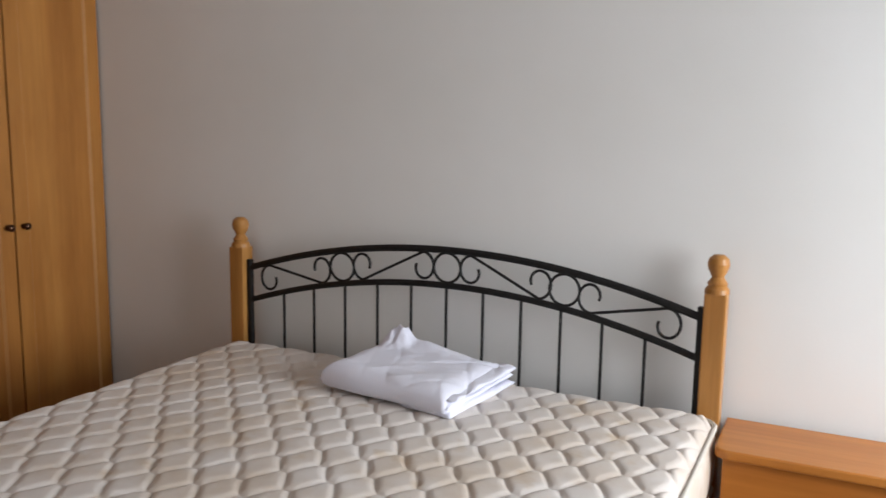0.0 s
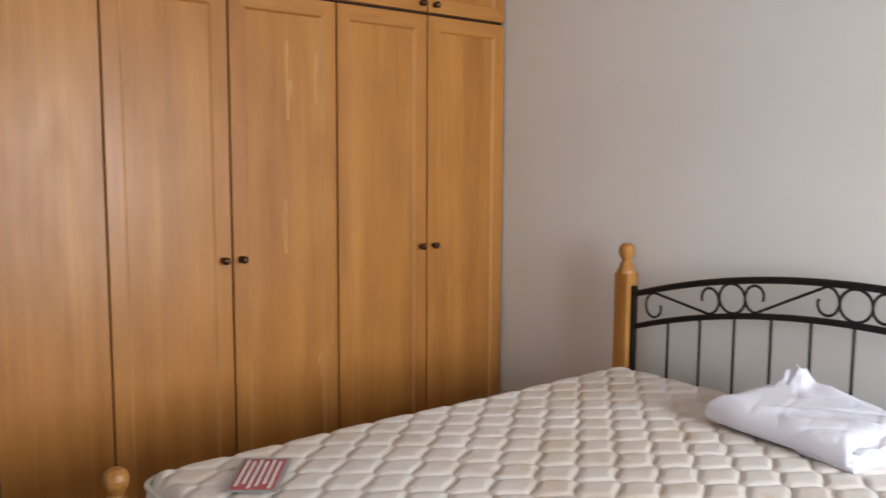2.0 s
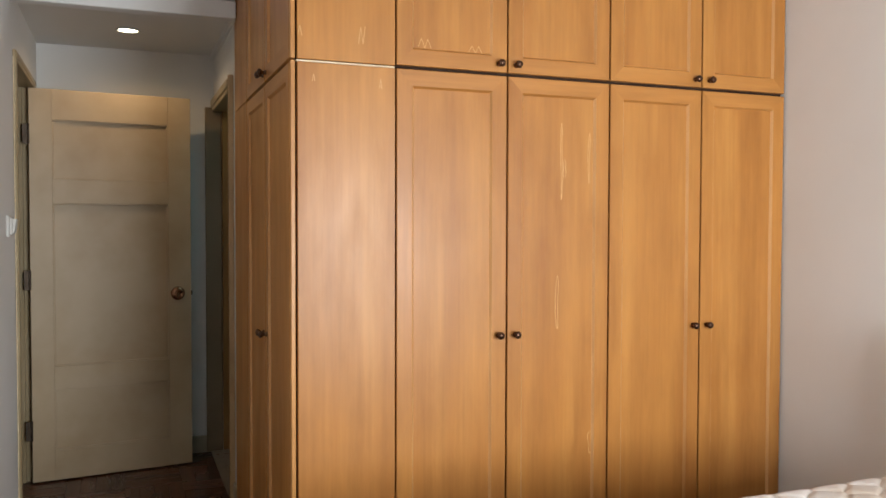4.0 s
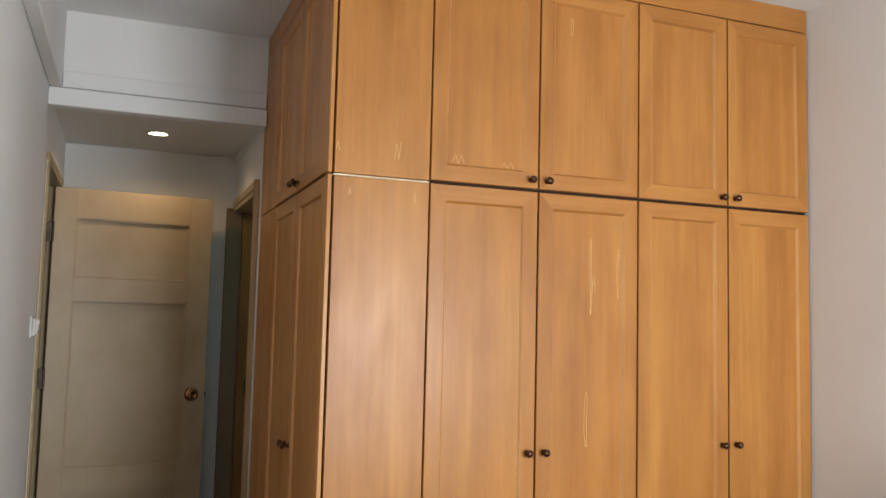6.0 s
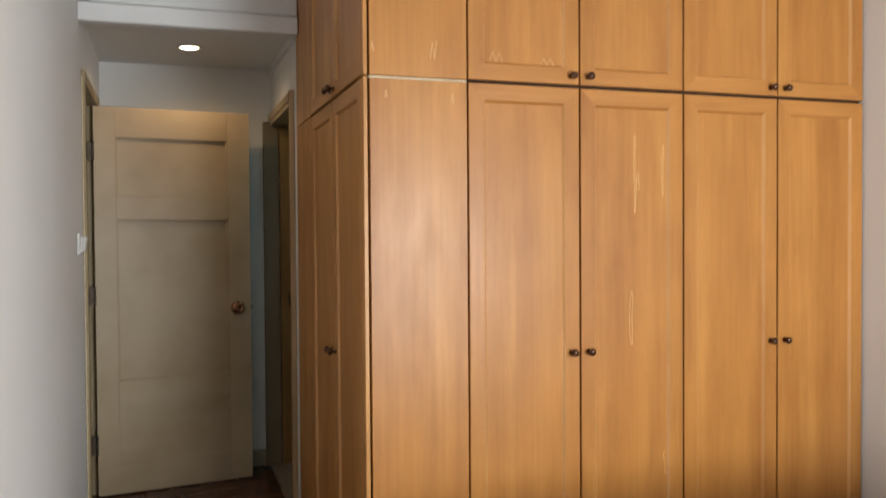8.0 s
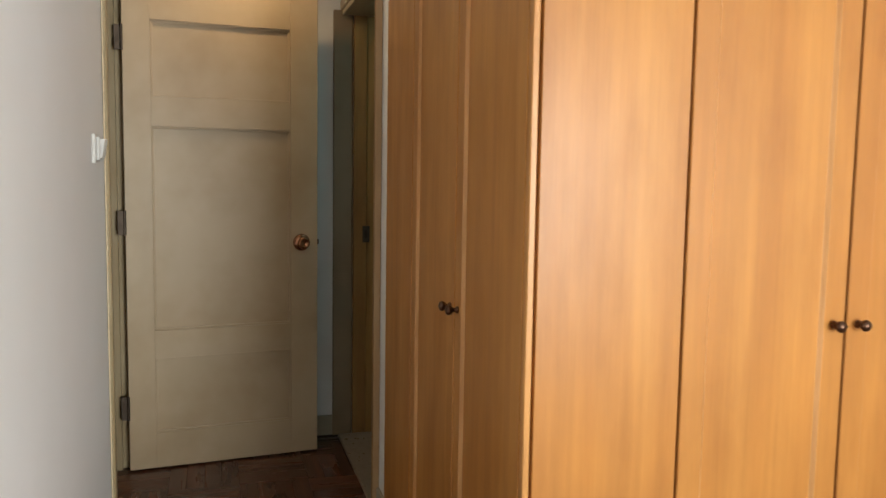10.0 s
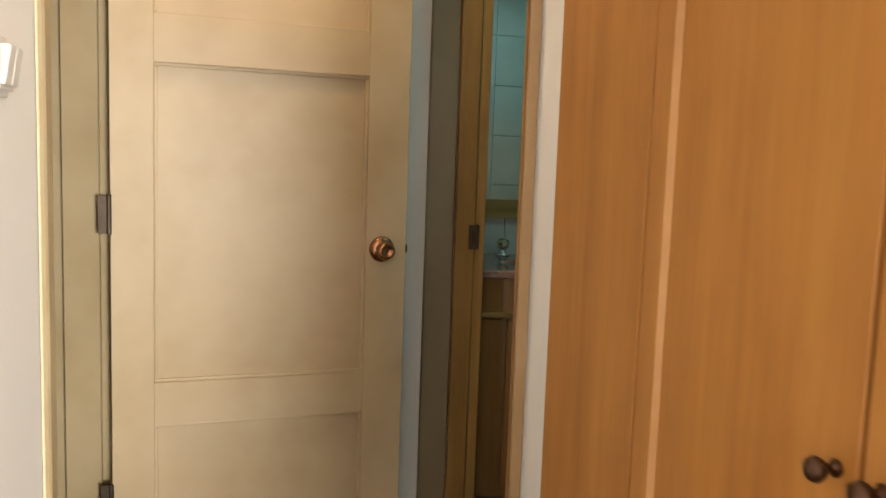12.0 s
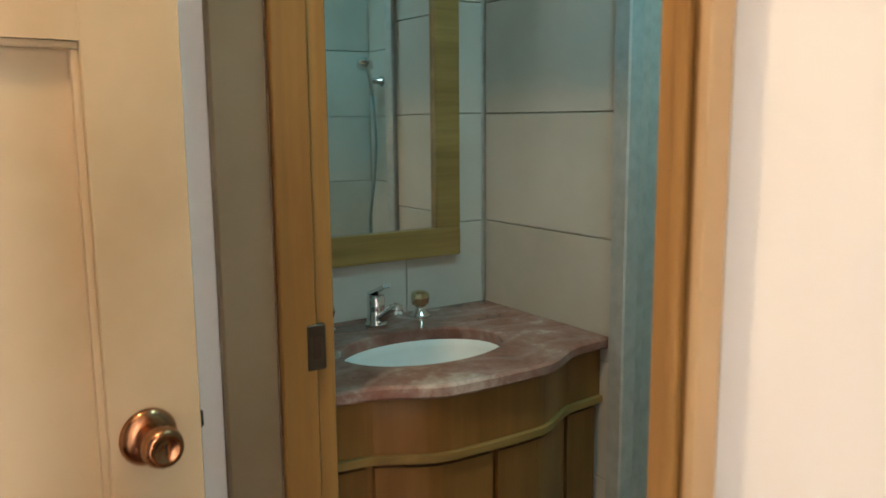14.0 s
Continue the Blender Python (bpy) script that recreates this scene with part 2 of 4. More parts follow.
def lathe(profile, at, axis=(0, 0, 1), steps=20, bm=None):
    """A turned shape: (radius, height) pairs round an axis that starts at the point."""
    out = bmesh.new() if bm is None else bm
    turn = Vector(axis).to_track_quat("Z", "Y").to_matrix().to_4x4()
    m = Matrix.Translation(at) @ turn
    rings = []
    for r, h in profile:
        if r < 1e-5:
            rings.append([out.verts.new(m @ Vector((0, 0, h)))])
        else:
            rings.append([out.verts.new(m @ Vector((r * math.cos(2 * math.pi * i / steps), r * math.sin(2 * math.pi * i / steps), h))) for i in range(steps)])
    for a, b in zip(rings, rings[1:]):
        for i in range(steps):
            j = (i + 1) % steps
            loop = [a[i % len(a)], a[j % len(a)], b[j % len(b)], b[i % len(b)]]
            face = list(dict.fromkeys(loop))
            if len(face) > 2:
                out.faces.new(face)
    for ring in (rings[0], rings[-1]):
        if len(ring) > 2:
            out.faces.new(ring)
    bmesh.ops.recalc_face_normals(out, faces=out.faces)
    return out


def tube(points, radius, sides=8, bm=None, flat=1.0):
    """A bar along a run of points; flat widens it along y."""
    out = bmesh.new() if bm is None else bm
    pts = [Vector(p) for p in points]
    rings = []
    for i, p in enumerate(pts):
        d = (pts[min(i + 1, len(pts) - 1)] - pts[max(i - 1, 0)]).normalized()
        ref = Vector((0, 1, 0)) if abs(d.y) < 0.9 else Vector((1, 0, 0))
        u = d.cross(ref).normalized()
        v = u.cross(d).normalized()
        rings.append([out.verts.new(p + radius * (math.cos(a) * u + flat * math.sin(a) * v)) for a in [2 * math.pi * (k + 0.5) / sides for k in range(sides)]])
    for a, b in zip(rings, rings[1:]):
        for k in range(sides):
            out.faces.new((a[k], a[(k + 1) % sides], b[(k + 1) % sides], b[k]))
    out.faces.new(rings[0])
    out.faces.new(rings[-1])
    bmesh.ops.recalc_face_normals(out, faces=out.faces)
    return out


def wall_with_opening(axis, at, thick, span, opening, low, high, top):
    """A wall across x or y (axis), from at to at + thick, along span, with one opening between two places, low and high."""
    bm = bmesh.new()
    (a, b), (o1, o2) = span, opening

    def piece(s, e, z0, z1):
        if axis == "x":
            box((at, s, z0), (at + thick, e, z1), 0, bm)
        else:
            box((s, at, z0), (e, at + thick, z1), 0, bm)
    piece(a, o1, 0, top)
    piece(o2, b, 0, top)
    if low > 0:
        piece(o1, o2, 0, low)
    piece(o1, o2, high, top)
    return bm


# ---- the setting ----
structure("ceiling", box((BULKHEAD - 0.02, LEFT_WALL - 0.12, CEIL), (EAST_WALL + 0.15, 0.15, CEIL + 0.12)), CEILING, "flat white painted bedroom ceiling", "ceiling")
structure("ceiling_2", box((END_WALL - 0.12, LEFT_WALL - 0.12, SOFFIT + 0.002), (BULKHEAD - 0.021, RIGHT_WALL + 0.02, SOFFIT + 0.1)), CEILING, "lowered white ceiling over the entrance passage", "ceiling")
structure("wall_north", box((-0.62, NORTH, 0), (EAST_WALL + 0.15, 0.15, CEIL)), WALL, "plain off-white painted wall behind the bed", "wall")
structure("wall_east", wall_with_opening("x", EAST_WALL, 0.15, (LEFT_WALL - 0.12, NORTH), (-1.43, -0.1), 0.6, 1.85, CEIL), WALL, "off-white wall with a wide window", "wall")
structure("wall_south", wall_with_opening("y", LEFT_WALL - 0.12, 0.12, (END_WALL, EAST_WALL), (-2.213, -1.401), 0, 2.066, CEIL), WALL, "white painted wall with the bedroom doorway", "wall")
structure("wall_west", box((END_WALL - 0.12, LEFT_WALL - 0.12, 0), (END_WALL, RIGHT_WALL + 0.02, SOFFIT)), WALL, "white wall at the end of the passage", "wall")
# wall between the passage and the bathroom, with the bathroom doorway
structure("wall_bathroom", wall_with_opening("y", PASSAGE, 0.134, (-2.455, -1.353), (-2.44, -1.53), 0, 2.03, CEIL), WALL, "white painted wall with the bathroom doorway", "wall")
structure("wall_bulkhead", box((BULKHEAD - 0.02, LEFT_WALL, 2.2745), (BULKHEAD, RIGHT_WALL - 0.0005, CEIL)), WALL, "white wall above the passage opening", "wall")
structure("trim_upper", box((BULKHEAD, LEFT_WALL + 0.052, 2.36), (BULKHEAD + 0.032, RIGHT_WALL - 0.005, 2.432), 0.003), CEILING, "white painted moulding over the passage", "trim")
structure("trim_lower", box((BULKHEAD, LEFT_WALL + 0.002, 2.274), (BULKHEAD + 0.055, RIGHT_WALL - 0.005, 2.351), 0.003), CEILING, "white painted board edging the passage opening", "trim")
structure("beam", box((BULKHEAD + 0.002, LEFT_WALL + 0.001, 2.357), (EAST_WALL - 0.002, LEFT_WALL + 0.05, CEIL - 0.001), 0.004), WALL, "shallow white beam along the wall below the ceiling", "beam")
structure("hall_wall", box((END_WALL - 0.6, LEFT_WALL - 1.3, 0), (-0.7, LEFT_WALL - 1.2, 2.6)), WALL, "plain white wall of the hall outside the door", "wall")
structure("hall_wall_end", box((END_WALL - 0.7, LEFT_WALL - 1.3, 0), (END_WALL - 0.6, LEFT_WALL - 0.12, 2.6)), WALL, "plain white end wall of the hall", "wall")
structure("hall_wall_side", box((-0.7, LEFT_WALL - 1.3, 0), (-0.6, LEFT_WALL - 0.12, 2.6)), WALL, "plain white side wall of the hall", "wall")
structure("hall_ceiling", box((END_WALL - 0.7, LEFT_WALL - 1.3, 2.6), (-0.6, LEFT_WALL - 0.122, 2.7)), CEILING, "plain white hall ceiling", "ceiling")
structure("ground", box((-60, -60, -0.5), (60, 60, -0.42)), plain("outside_ground", (0.2, 0.21, 0.17), 0.9), "plain ground outside the building", "ground")


def skirting(name, lo, hi):
    structure(name, box(lo, hi, 0.004), SKIRT, "beige painted skirting board", "skirting")


skirting("baseboard_end", (END_WALL, -2.85, 0.001), (END_WALL + 0.014, RIGHT_WALL - 0.002, 0.10))
skirting("baseboard_left", (-1.36, LEFT_WALL, 0.001), (EAST_WALL - 0.002, LEFT_WALL + 0.012, 0.10))
skirting("baseboard_north", (0.004, NORTH - 0.012, 0.001), (EAST_WALL - 0.002, NORTH, 0.10))
skirting("baseboard_passage", (-1.5155, PASSAGE - 0.012, 0.001), (-1.354, PASSAGE, 0.09))


# ---- window in the east wall ----
def window_east():
    w = thing("window_1", (EAST_WALL + 0.06, -0.76, 0.6), "wide aluminium window with clear glass panes", "window", "", "structure")
    bm = bmesh.new()
    y0, y1, z0, z1, x0, x1 = -1.43, -0.1, 0.6, 1.85, EAST_WALL + 0.05, EAST_WALL + 0.10
    box((x0, y0, z0), (x1, y1, z0 + 0.05), 0.003, bm)
    box((x0, y0, z1 - 0.05), (x1, y1, z1), 0.003, bm)
    for y in (y0, -0.79, y1 - 0.05):
        box((x0 + 0.002, y, z0 + 0.05), (x1 - 0.002, y + 0.05, z1 - 0.05), 0.003, bm)
    part("window_frame", bm, plain("white_aluminium", (0.7, 0.7, 0.7), 0.4), w)
    part("window_sill", box((EAST_WALL - 0.04, y0 - 0.03, z0 - 0.03), (EAST_WALL + 0.05, y1 + 0.03, z0 - 0.001), 0.005), WHITE_PLASTIC, w)
    for a, b in ((-1.38, -0.79), (-0.74, -0.15)):
        g = part("pane", box((EAST_WALL + 0.07, a, z0 + 0.05), (EAST_WALL + 0.076, b, z1 - 0.05)), GLASS, w)
        g.visible_shadow = False


window_east()


# ---- doorways: linings and mouldings ----
def bedroom_doorway():
    d = thing("door_frame", (-1.81, LEFT_WALL - 0.06, 0), "beige painted door frame with worn edges", "door frame", "", "structure")
    y0, y1 = LEFT_WALL - 0.135, LEFT_WALL + 0.014
    for name, x0, x1 in (("near_jamb", -1.43, -1.402), ("far_jamb", -2.212, -2.19)):
        bm = box((x0, y0 - (0.15 if x1 < -2 else 0), 0.001), (x1, y1, 2.065), 0.003)
        part(name, bm, FRAME_PAINT, d)
    bm = box((-2.189, y0, 0.001), (-2.165, y0 + 0.09, 2.048), 0.002)
    part("door_stop", bm, FRAME_PAINT, d)
    part("head", box((-2.19, y0, 2.05), (-1.43, y1, 2.065), 0.003), FRAME_PAINT, d)
    bm = box((-1.404, LEFT_WALL + 0.0005, 0.001), (-1.375, LEFT_WALL + 0.016, 2.092), 0.004)
    part("architrave", bm, FRAME_PAINT, d)
    bead = [(-1.3735 + 0.0025 * noise.noise((0, 0, z * 5.0)), LEFT_WALL + 0.004, z) for z in [0.02 + 0.03 * k for k in range(69)]]
    part("filler_bead", tube(bead, 0.0024, 6), LAMINATE, d, "cracked cream filler along the frame")
    part("architrave", box((-2.24, LEFT_WALL + 0.0005, 2.065), (-1.4045, LEFT_WALL + 0.016, 2.092), 0.004), FRAME_PAINT, d)


bedroom_doorway()


def bathroom_doorway():
    d = thing("door_frame", (-1.98, RIGHT_WALL + 0.07, 0), "stepped timber bathroom door frame, beige outside and varnished inside", "door frame", "", "structure")
    top = 2.03
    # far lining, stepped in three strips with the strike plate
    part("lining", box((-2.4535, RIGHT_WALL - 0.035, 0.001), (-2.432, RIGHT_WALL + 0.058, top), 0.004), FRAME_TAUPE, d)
    part("lining", box((-2.4395, RIGHT_WALL + 0.059, 0.001), (-2.42, RIGHT_WALL + 0.123, top), 0.003), FRAME_WOOD, d)
    part("lining", box((-2.4395, RIGHT_WALL + 0.124, 0.001), (-2.43, RIGHT_WALL + 0.16, top), 0.003), FRAME_WOOD, d)
    sp = part("strike_plate", box((-2.4297, RIGHT_WALL + 0.104, 0.945), (-2.418, RIGHT_WALL + 0.138, 1.024), 0.002), STEEL, d, "dark brass strike plate")
    part("strike_hole", box((-2.4179, RIGHT_WALL + 0.114, 0.965), (-2.4172, RIGHT_WALL + 0.128, 1.004)), GAP_SHADE, sp)
    # near lining and its mouldings
    part("lining", box((-1.568, PASSAGE - 0.012, 0.001), (-1.5305, RIGHT_WALL + 0.158, top), 0.004), FRAME_WOOD, d)
    for xa, xb, proud, mat in ((-1.5635, -1.548, 0.022, FRAME_WOOD), (-1.5475, -1.536, 0.026, FRAME_WOOD), (-1.5355, -1.529, 0.021, FRAME_WOOD), (-1.5285, -1.519, 0.025, FRAME_PALE)):
        part("architrave", box((xa, PASSAGE - proud, 0.001), (xb, PASSAGE - (0.0125 if xb < -1.53 else 0.0005), top + 0.04), 0.004, None, 2), mat, d)
    part("head", box((-2.419, PASSAGE - 0.012, top - 0.025), (-1.5685, RIGHT_WALL + 0.158, top), 0.003), FRAME_PAINT, d)
    part("architrave", box((-2.4535, PASSAGE - 0.018, top + 0.001), (-1.564, PASSAGE - 0.001, top + 0.045), 0.005), FRAME_PAINT, d)
    part("hinge", box((-1.5715, PASSAGE + 0.09, 1.17), (-1.5685, RIGHT_WALL + 0.156, 1.27), 0.001), SHADOW_BLACK, d, "black hinge leaf")


bathroom_doorway()


# ---- bedroom door, standing open ----
def bedroom_door():
    turn = math.degrees(math.atan2(0.80, -0.10))
    d = thing("door_1", (-2.1325, -2.882, 0.008), "cream painted three-panel door standing wide open", "door", "", "structure", turn)
    # local: x from the hinges to the free edge, y = 0 is the face that shows, its room side towards -y
    wide, high, thick = 0.805, 2.036, 0.04
    xa, xb = 0.108, 0.684
    rails = [(0.0, 0.152), (0.477, 0.594), (1.449, 1.568), (1.88, high)]
    bm = bmesh.new()
    box((0, 0, 0), (xa, thick, high), 0.0015, bm)
    box((xb, 0, 0), (wide, thick, high), 0.0015, bm)
    for z0, z1 in rails:
        box((xa, 0.0004, z0), (xb, thick, z1), 0, bm)
    part("door_leaf", bm, CREAM, d, "", True)
    for (_, z0), (z1, _) in zip(rails, rails[1:]):
        bm = box((xa - 0.004, 0.015, z0 - 0.004), (xb + 0.004, thick - 0.008, z1 + 0.004))
        part("panel", bm, CREAM, d, "", True)
        bm = bmesh.new()
        r = 0.0095
        for lo, hi in (((xa, 0.005, z0), (xb, 0.0155, z0 + r)), ((xa, 0.005, z1 - r), (xb, 0.0155, z1)), ((xa, 0.0052, z0 + r), (xa + r, 0.0155, z1 - r)), ((xb - r, 0.0052, z0 + r), (xb, 0.0155, z1 - r))):
            box(lo, hi, 0.0035, bm, 2)
        part("panel_bead", bm, CREAM, d, "", True)
    kx, kz = 0.732, 0.957
    rose = part("rose", lathe([(0.0, 0), (0.037, 0), (0.038, 0.003), (0.035, 0.009), (0.026, 0.014), (0.017, 0.016), (0.0, 0.0165)], (kx, -0.0005, kz), (0, -1, 0), 28), COPPER, d, "round copper door rose", True, True)
    knob = part("door_knob", lathe([(0.0, 0.01), (0.016, 0.011), (0.014, 0.024), (0.02, 0.03), (0.0255, 0.04), (0.0265, 0.05), (0.0235, 0.059), (0.0165, 0.0635), (0.0155, 0.0615), (0.0, 0.0612)], (kx, -0.0005, kz), (0, -1, 0), 28), COPPER, d, "polished antique copper door knob", True, True)
    part("keyhole", box((kx - 0.0013, -0.0625, kz - 0.0065), (kx + 0.0013, -0.0612, kz + 0.0065)), GAP_SHADE, knob, "", True)
    part("latch", box((wide - 0.0005, 0.012, kz - 0.012), (wide + 0.009, 0.028, kz + 0.012), 0.002), SHADOW_BLACK, d, "dark latch bolt", True)
    for z in (0.22, 1.0, 1.75):
        h = part("hinge", box((-0.03, -0.003, z), (0.004, 0.0025, z + 0.1), 0.001), STEEL, d, "dull steel butt hinge", True)
        part("hinge_pin", lathe([(0.0, 0), (0.006, 0), (0.006, 0.104), (0.0, 0.104)], (-0.002, -0.006, z - 0.002), (0, 0, 1), 10), STEEL, h, "", True)


bedroom_door()


# ---- light switch ----
SWITCH_X = -1.14
def light_switch():
    s = thing("light_switch", (SWITCH_X, LEFT_WALL, 1.34), "white plastic double light switch on the wall", "light switch")
    part("plate", box((SWITCH_X - 0.043, LEFT_WALL + 0.0005, 1.297), (SWITCH_X + 0.043, LEFT_WALL + 0.012, 1.383), 0.005, None, 3), WHITE_PLASTIC, s)
    part("housing", box((SWITCH_X - 0.034, LEFT_WALL + 0.0122, 1.306), (SWITCH_X + 0.034, LEFT_WALL + 0.022, 1.374), 0.004, None, 3), WHITE_PLASTIC, s)
    for side in (-1, 1):
        prof = [(-0.028, 0.0), (-0.027, 0.006), (-0.012, 0.0085), (0.006, 0.011), (0.026, 0.015), (0.028, 0.012), (0.0285, 0.0)]
        bm = bmesh.new()
        rings = [[bm.verts.new((SWITCH_X + side * 0.016 + w, LEFT_WALL + 0.0222 + d, 1.34 + h)) for h, d in prof] for w in (-0.0145, 0.0145)]
        for k in range(len(prof)):
            j = (k + 1) % len(prof)
            bm.faces.new((rings[0][k], rings[0][j], rings[1][j], rings[1][k]))
        bm.faces.new(rings[0])
        bm.faces.new(rings[1])
        bmesh.ops.recalc_face_normals(bm, faces=bm.faces)
        bmesh.ops.bevel(bm, geom=list(bm.edges), offset=0.0012, segments=1, affect="EDGES")
        part("rocker", bm, WHITE_PLASTIC, s)


light_switch()


# ---- recessed lamp ----
def downlight():
    d = thing("ceiling_light", (-1.945, -2.404, SOFFIT), "round recessed ceiling light, lit warm white", "ceiling light")
    part("bezel", lathe([(0.048, 0.0), (0.06, -0.001), (0.063, -0.005), (0.052, -0.007), (0.047, 0.002)], (-1.945, -2.404, SOFFIT), (0, 0, 1), 32), WHITE_PLASTIC, d, "", False, True)
    part("diffuser", lathe([(0.0, -0.004), (0.046, -0.003), (0.047, 0.0015), (0.0, 0.0015)], (-1.945, -2.404, SOFFIT), (0, 0, 1), 32), LAMP_GLOW, d, "glowing warm disc")
    lamp = new("passage_light", bpy.data.lights.new("passage_light", "SPOT"))
    lamp.data.energy, lamp.data.color, lamp.data.spot_size, lamp.data.spot_blend, lamp.data.shadow_soft_size = 8.6, (1.0, 0.69, 0.39), radians(158), 0.6, 0.045
    lamp.location = (-1.945, -2.404, SOFFIT - 0.012)


downlight()


# ---- wardrobe units ----
def knob(at, axis, parent):
    prof = [(0.0, 0), (0.009, 0.0), (0.0095, 0.003), (0.0055, 0.007), (0.0055, 0.013), (0.011, 0.018), (0.0135, 0.024), (0.011, 0.030), (0.004, 0.033), (0.0, 0.0335)]
    part("handle", lathe(prof, at, axis, 18), BRONZE, parent, "dark bronze round knob", False, True)


def panel_door(parent, front, along, a, b, z0, z1, knob_at, knob_z):
    """A shaker door: front plane, its run along y (front faces +x) or along x (front faces -y), with a raised frame and a sunk panel."""
    st, t, sunk = 0.061, 0.02, 0.009
    a, b, z0, z1 = a + 0.0032, b - 0.0032, z0 + 0.003, z1 - 0.003

    def at(u, d, z):
        return (front - d, u, z) if along == "y" else (u, front + d, z)

    bm = bmesh.new()
    rings = []
    for inset, d in ((0.0, t), (0.0, 0.002), (0.002, 0.0), (st - 0.0075, 0.0), (st - 0.0065, 0.0008), (st - 0.0012, sunk - 0.001), (st, sunk)):
        rings.append([bm.verts.new(at(u, d, z)) for u, z in ((a + inset, z0 + inset), (b - inset, z0 + inset), (b - inset, z1 - inset), (a + inset, z1 - inset))])
    for k, (r, s) in enumerate(zip(rings, rings[1:])):
        for i in range(4):
            f = bm.faces.new((r[i], r[(i + 1) % 4], s[(i + 1) % 4], s[i]))
            # upright bevels get the paler edge wood, which paints their highlight
            f.material_index = 2 if k >= 3 and i in (1, 3) else (1 if i in (0, 2) else 0)
    bm.faces.new(rings[-1])
    bm.faces.new(rings[0])
    bmesh.ops.recalc_face_normals(bm, faces=bm.faces)
    d = part("door", bm, (BEECH, BEECH_H if along == "y" else BEECH_X, BEECH_EDGE), parent)
    knob(at(knob_at, 0.0, knob_z), (1, 0, 0) if along == "y" else (0, -1, 0), d)
    return d


GAP_Z = 1.866          # height of the joint between the tall and the top cupboards
FILL_Z = 2.61          # top of the top cupboards
SIDE = RIGHT_WALL      # plane of the side doors
DOORS_Y = (-1.605, -1.202, -0.793, -0.387, 0.014)


def main_unit(first, z0, z1, knob_z, label, name):
    ya, ym, yb = DOORS_Y[first], DOORS_Y[first + 1], DOORS_Y[first + 2]
    w = thing(name, (-0.3, (ya + yb) / 2, z0), label, "wardrobe", "built-in wardrobe units")
    bm = box((-0.6, ya + 0.001, z0), (-0.0215, yb - 0.001, z1 - 0.001))
    part("body", bm, (GAP_SHADE,), w, "carcass coloured near black as the shade in the door gaps")
    zs = z0 + (0.07 if z0 < 0.1 else 0.003)
    pair = (panel_door(w, 0.0, "y", ya, ym, zs, z1 - 0.003, ym - 0.032, knob_z),
            panel_door(w, 0.0, "y", ym, yb, zs, z1 - 0.003, ym + 0.032, knob_z))
    if z0 < 0.1:
        part("plinth", box((-0.021, ya + 0.001, 0.001), (-0.012, yb - 0.001, 0.068), 0.001), BEECH_H, w)
    return pair


def scuff(parent, x, y, z0, z1, wide, seed, zigzag=0):
    """Pale rubbed marks: a thin closed loop down the veneer, or a zigzag of strokes."""
    bm = bmesh.new()
    pts = []
    if zigzag:
        for k in range(zigzag + 1):
            pts.append((x, y + wide * k / zigzag, z0 + (z1 - z0) * ((k % 2) * 0.8 + 0.2 * noise.noise((k * 1.3, seed, 0)))))
    else:
        for k in range(41):
            a = 2 * math.pi * k / 40
            zz = (z0 + z1) / 2 + (z1 - z0) / 2 * math.cos(a)
            pinch = 0.35 + 0.65 * abs(noise.noise((zz * 9, seed, 1.0))) * 2
            pts.append((x, y + wide / 2 * math.sin(a) * pinch + 0.006 * noise.noise((zz * 7, seed, 4.0)), zz))
    for p, q in zip(pts, pts[1:]):
        p, q = Vector(p), Vector(q)
        d = (q - p)
        if d.length < 1e-5:
            continue
        w = Vector((0, -d.z, d.y)).normalized() * (0.0009 + 0.0014 * abs(noise.noise((p.z * 30, seed, 2.0))))
        up = Vector((0.0004, 0, 0))
        bm.faces.new([bm.verts.new(v) for v in (p - w + up, p + w + up, q + w + up, q - w + up)])
    bmesh.ops.recalc_face_normals(bm, faces=bm.faces)
    part("scuff", bm, SCUFF, parent, "pale rubbed scuff in the varnish")


low_pair = main_unit(0, 0.001, GAP_Z, 0.97, "tall beech wardrobe unit with two scratched panelled doors", "wardrobe")
SUNK = -0.009
scuff(low_pair[1], SUNK, -0.985, 1.44, 1.71, 0.016, 1.1)
scuff(low_pair[1], SUNK, -0.972, 1.52, 1.58, 0.018, 2.1)
scuff(low_pair[1], SUNK, -0.873, 1.50, 1.68, 0.014, 3.7)
scuff(low_pair[1], SUNK, -1.0, 0.98, 1.17, 0.026, 5.2)
scuff(low_pair[1], SUNK, -0.86, 0.52, 0.60, 0.03, 7.7)
main_unit(2, 0.001, GAP_Z, 0.97, "tall beech wardrobe unit with two panelled doors, against the wall", "wardrobe")
top_pair = main_unit(0, GAP_Z, FILL_Z, 1.9, "beech top cupboard with two panelled doors and small scratches", "top_cupboard")
scuff(top_pair[0], SUNK, -1.525, 1.937, 1.972, 0.045, 1.9, 4)
scuff(top_pair[0], SUNK, -1.345, 1.932, 1.962, 0.05, 2.9, 4)
scuff(top_pair[1], SUNK, -1.075, 2.44, 2.5, 0.012, 8.3)
main_unit(2, GAP_Z, FILL_Z, 1.9, "beech top cupboard with two panelled doors, against the wall", "top_cupboard")


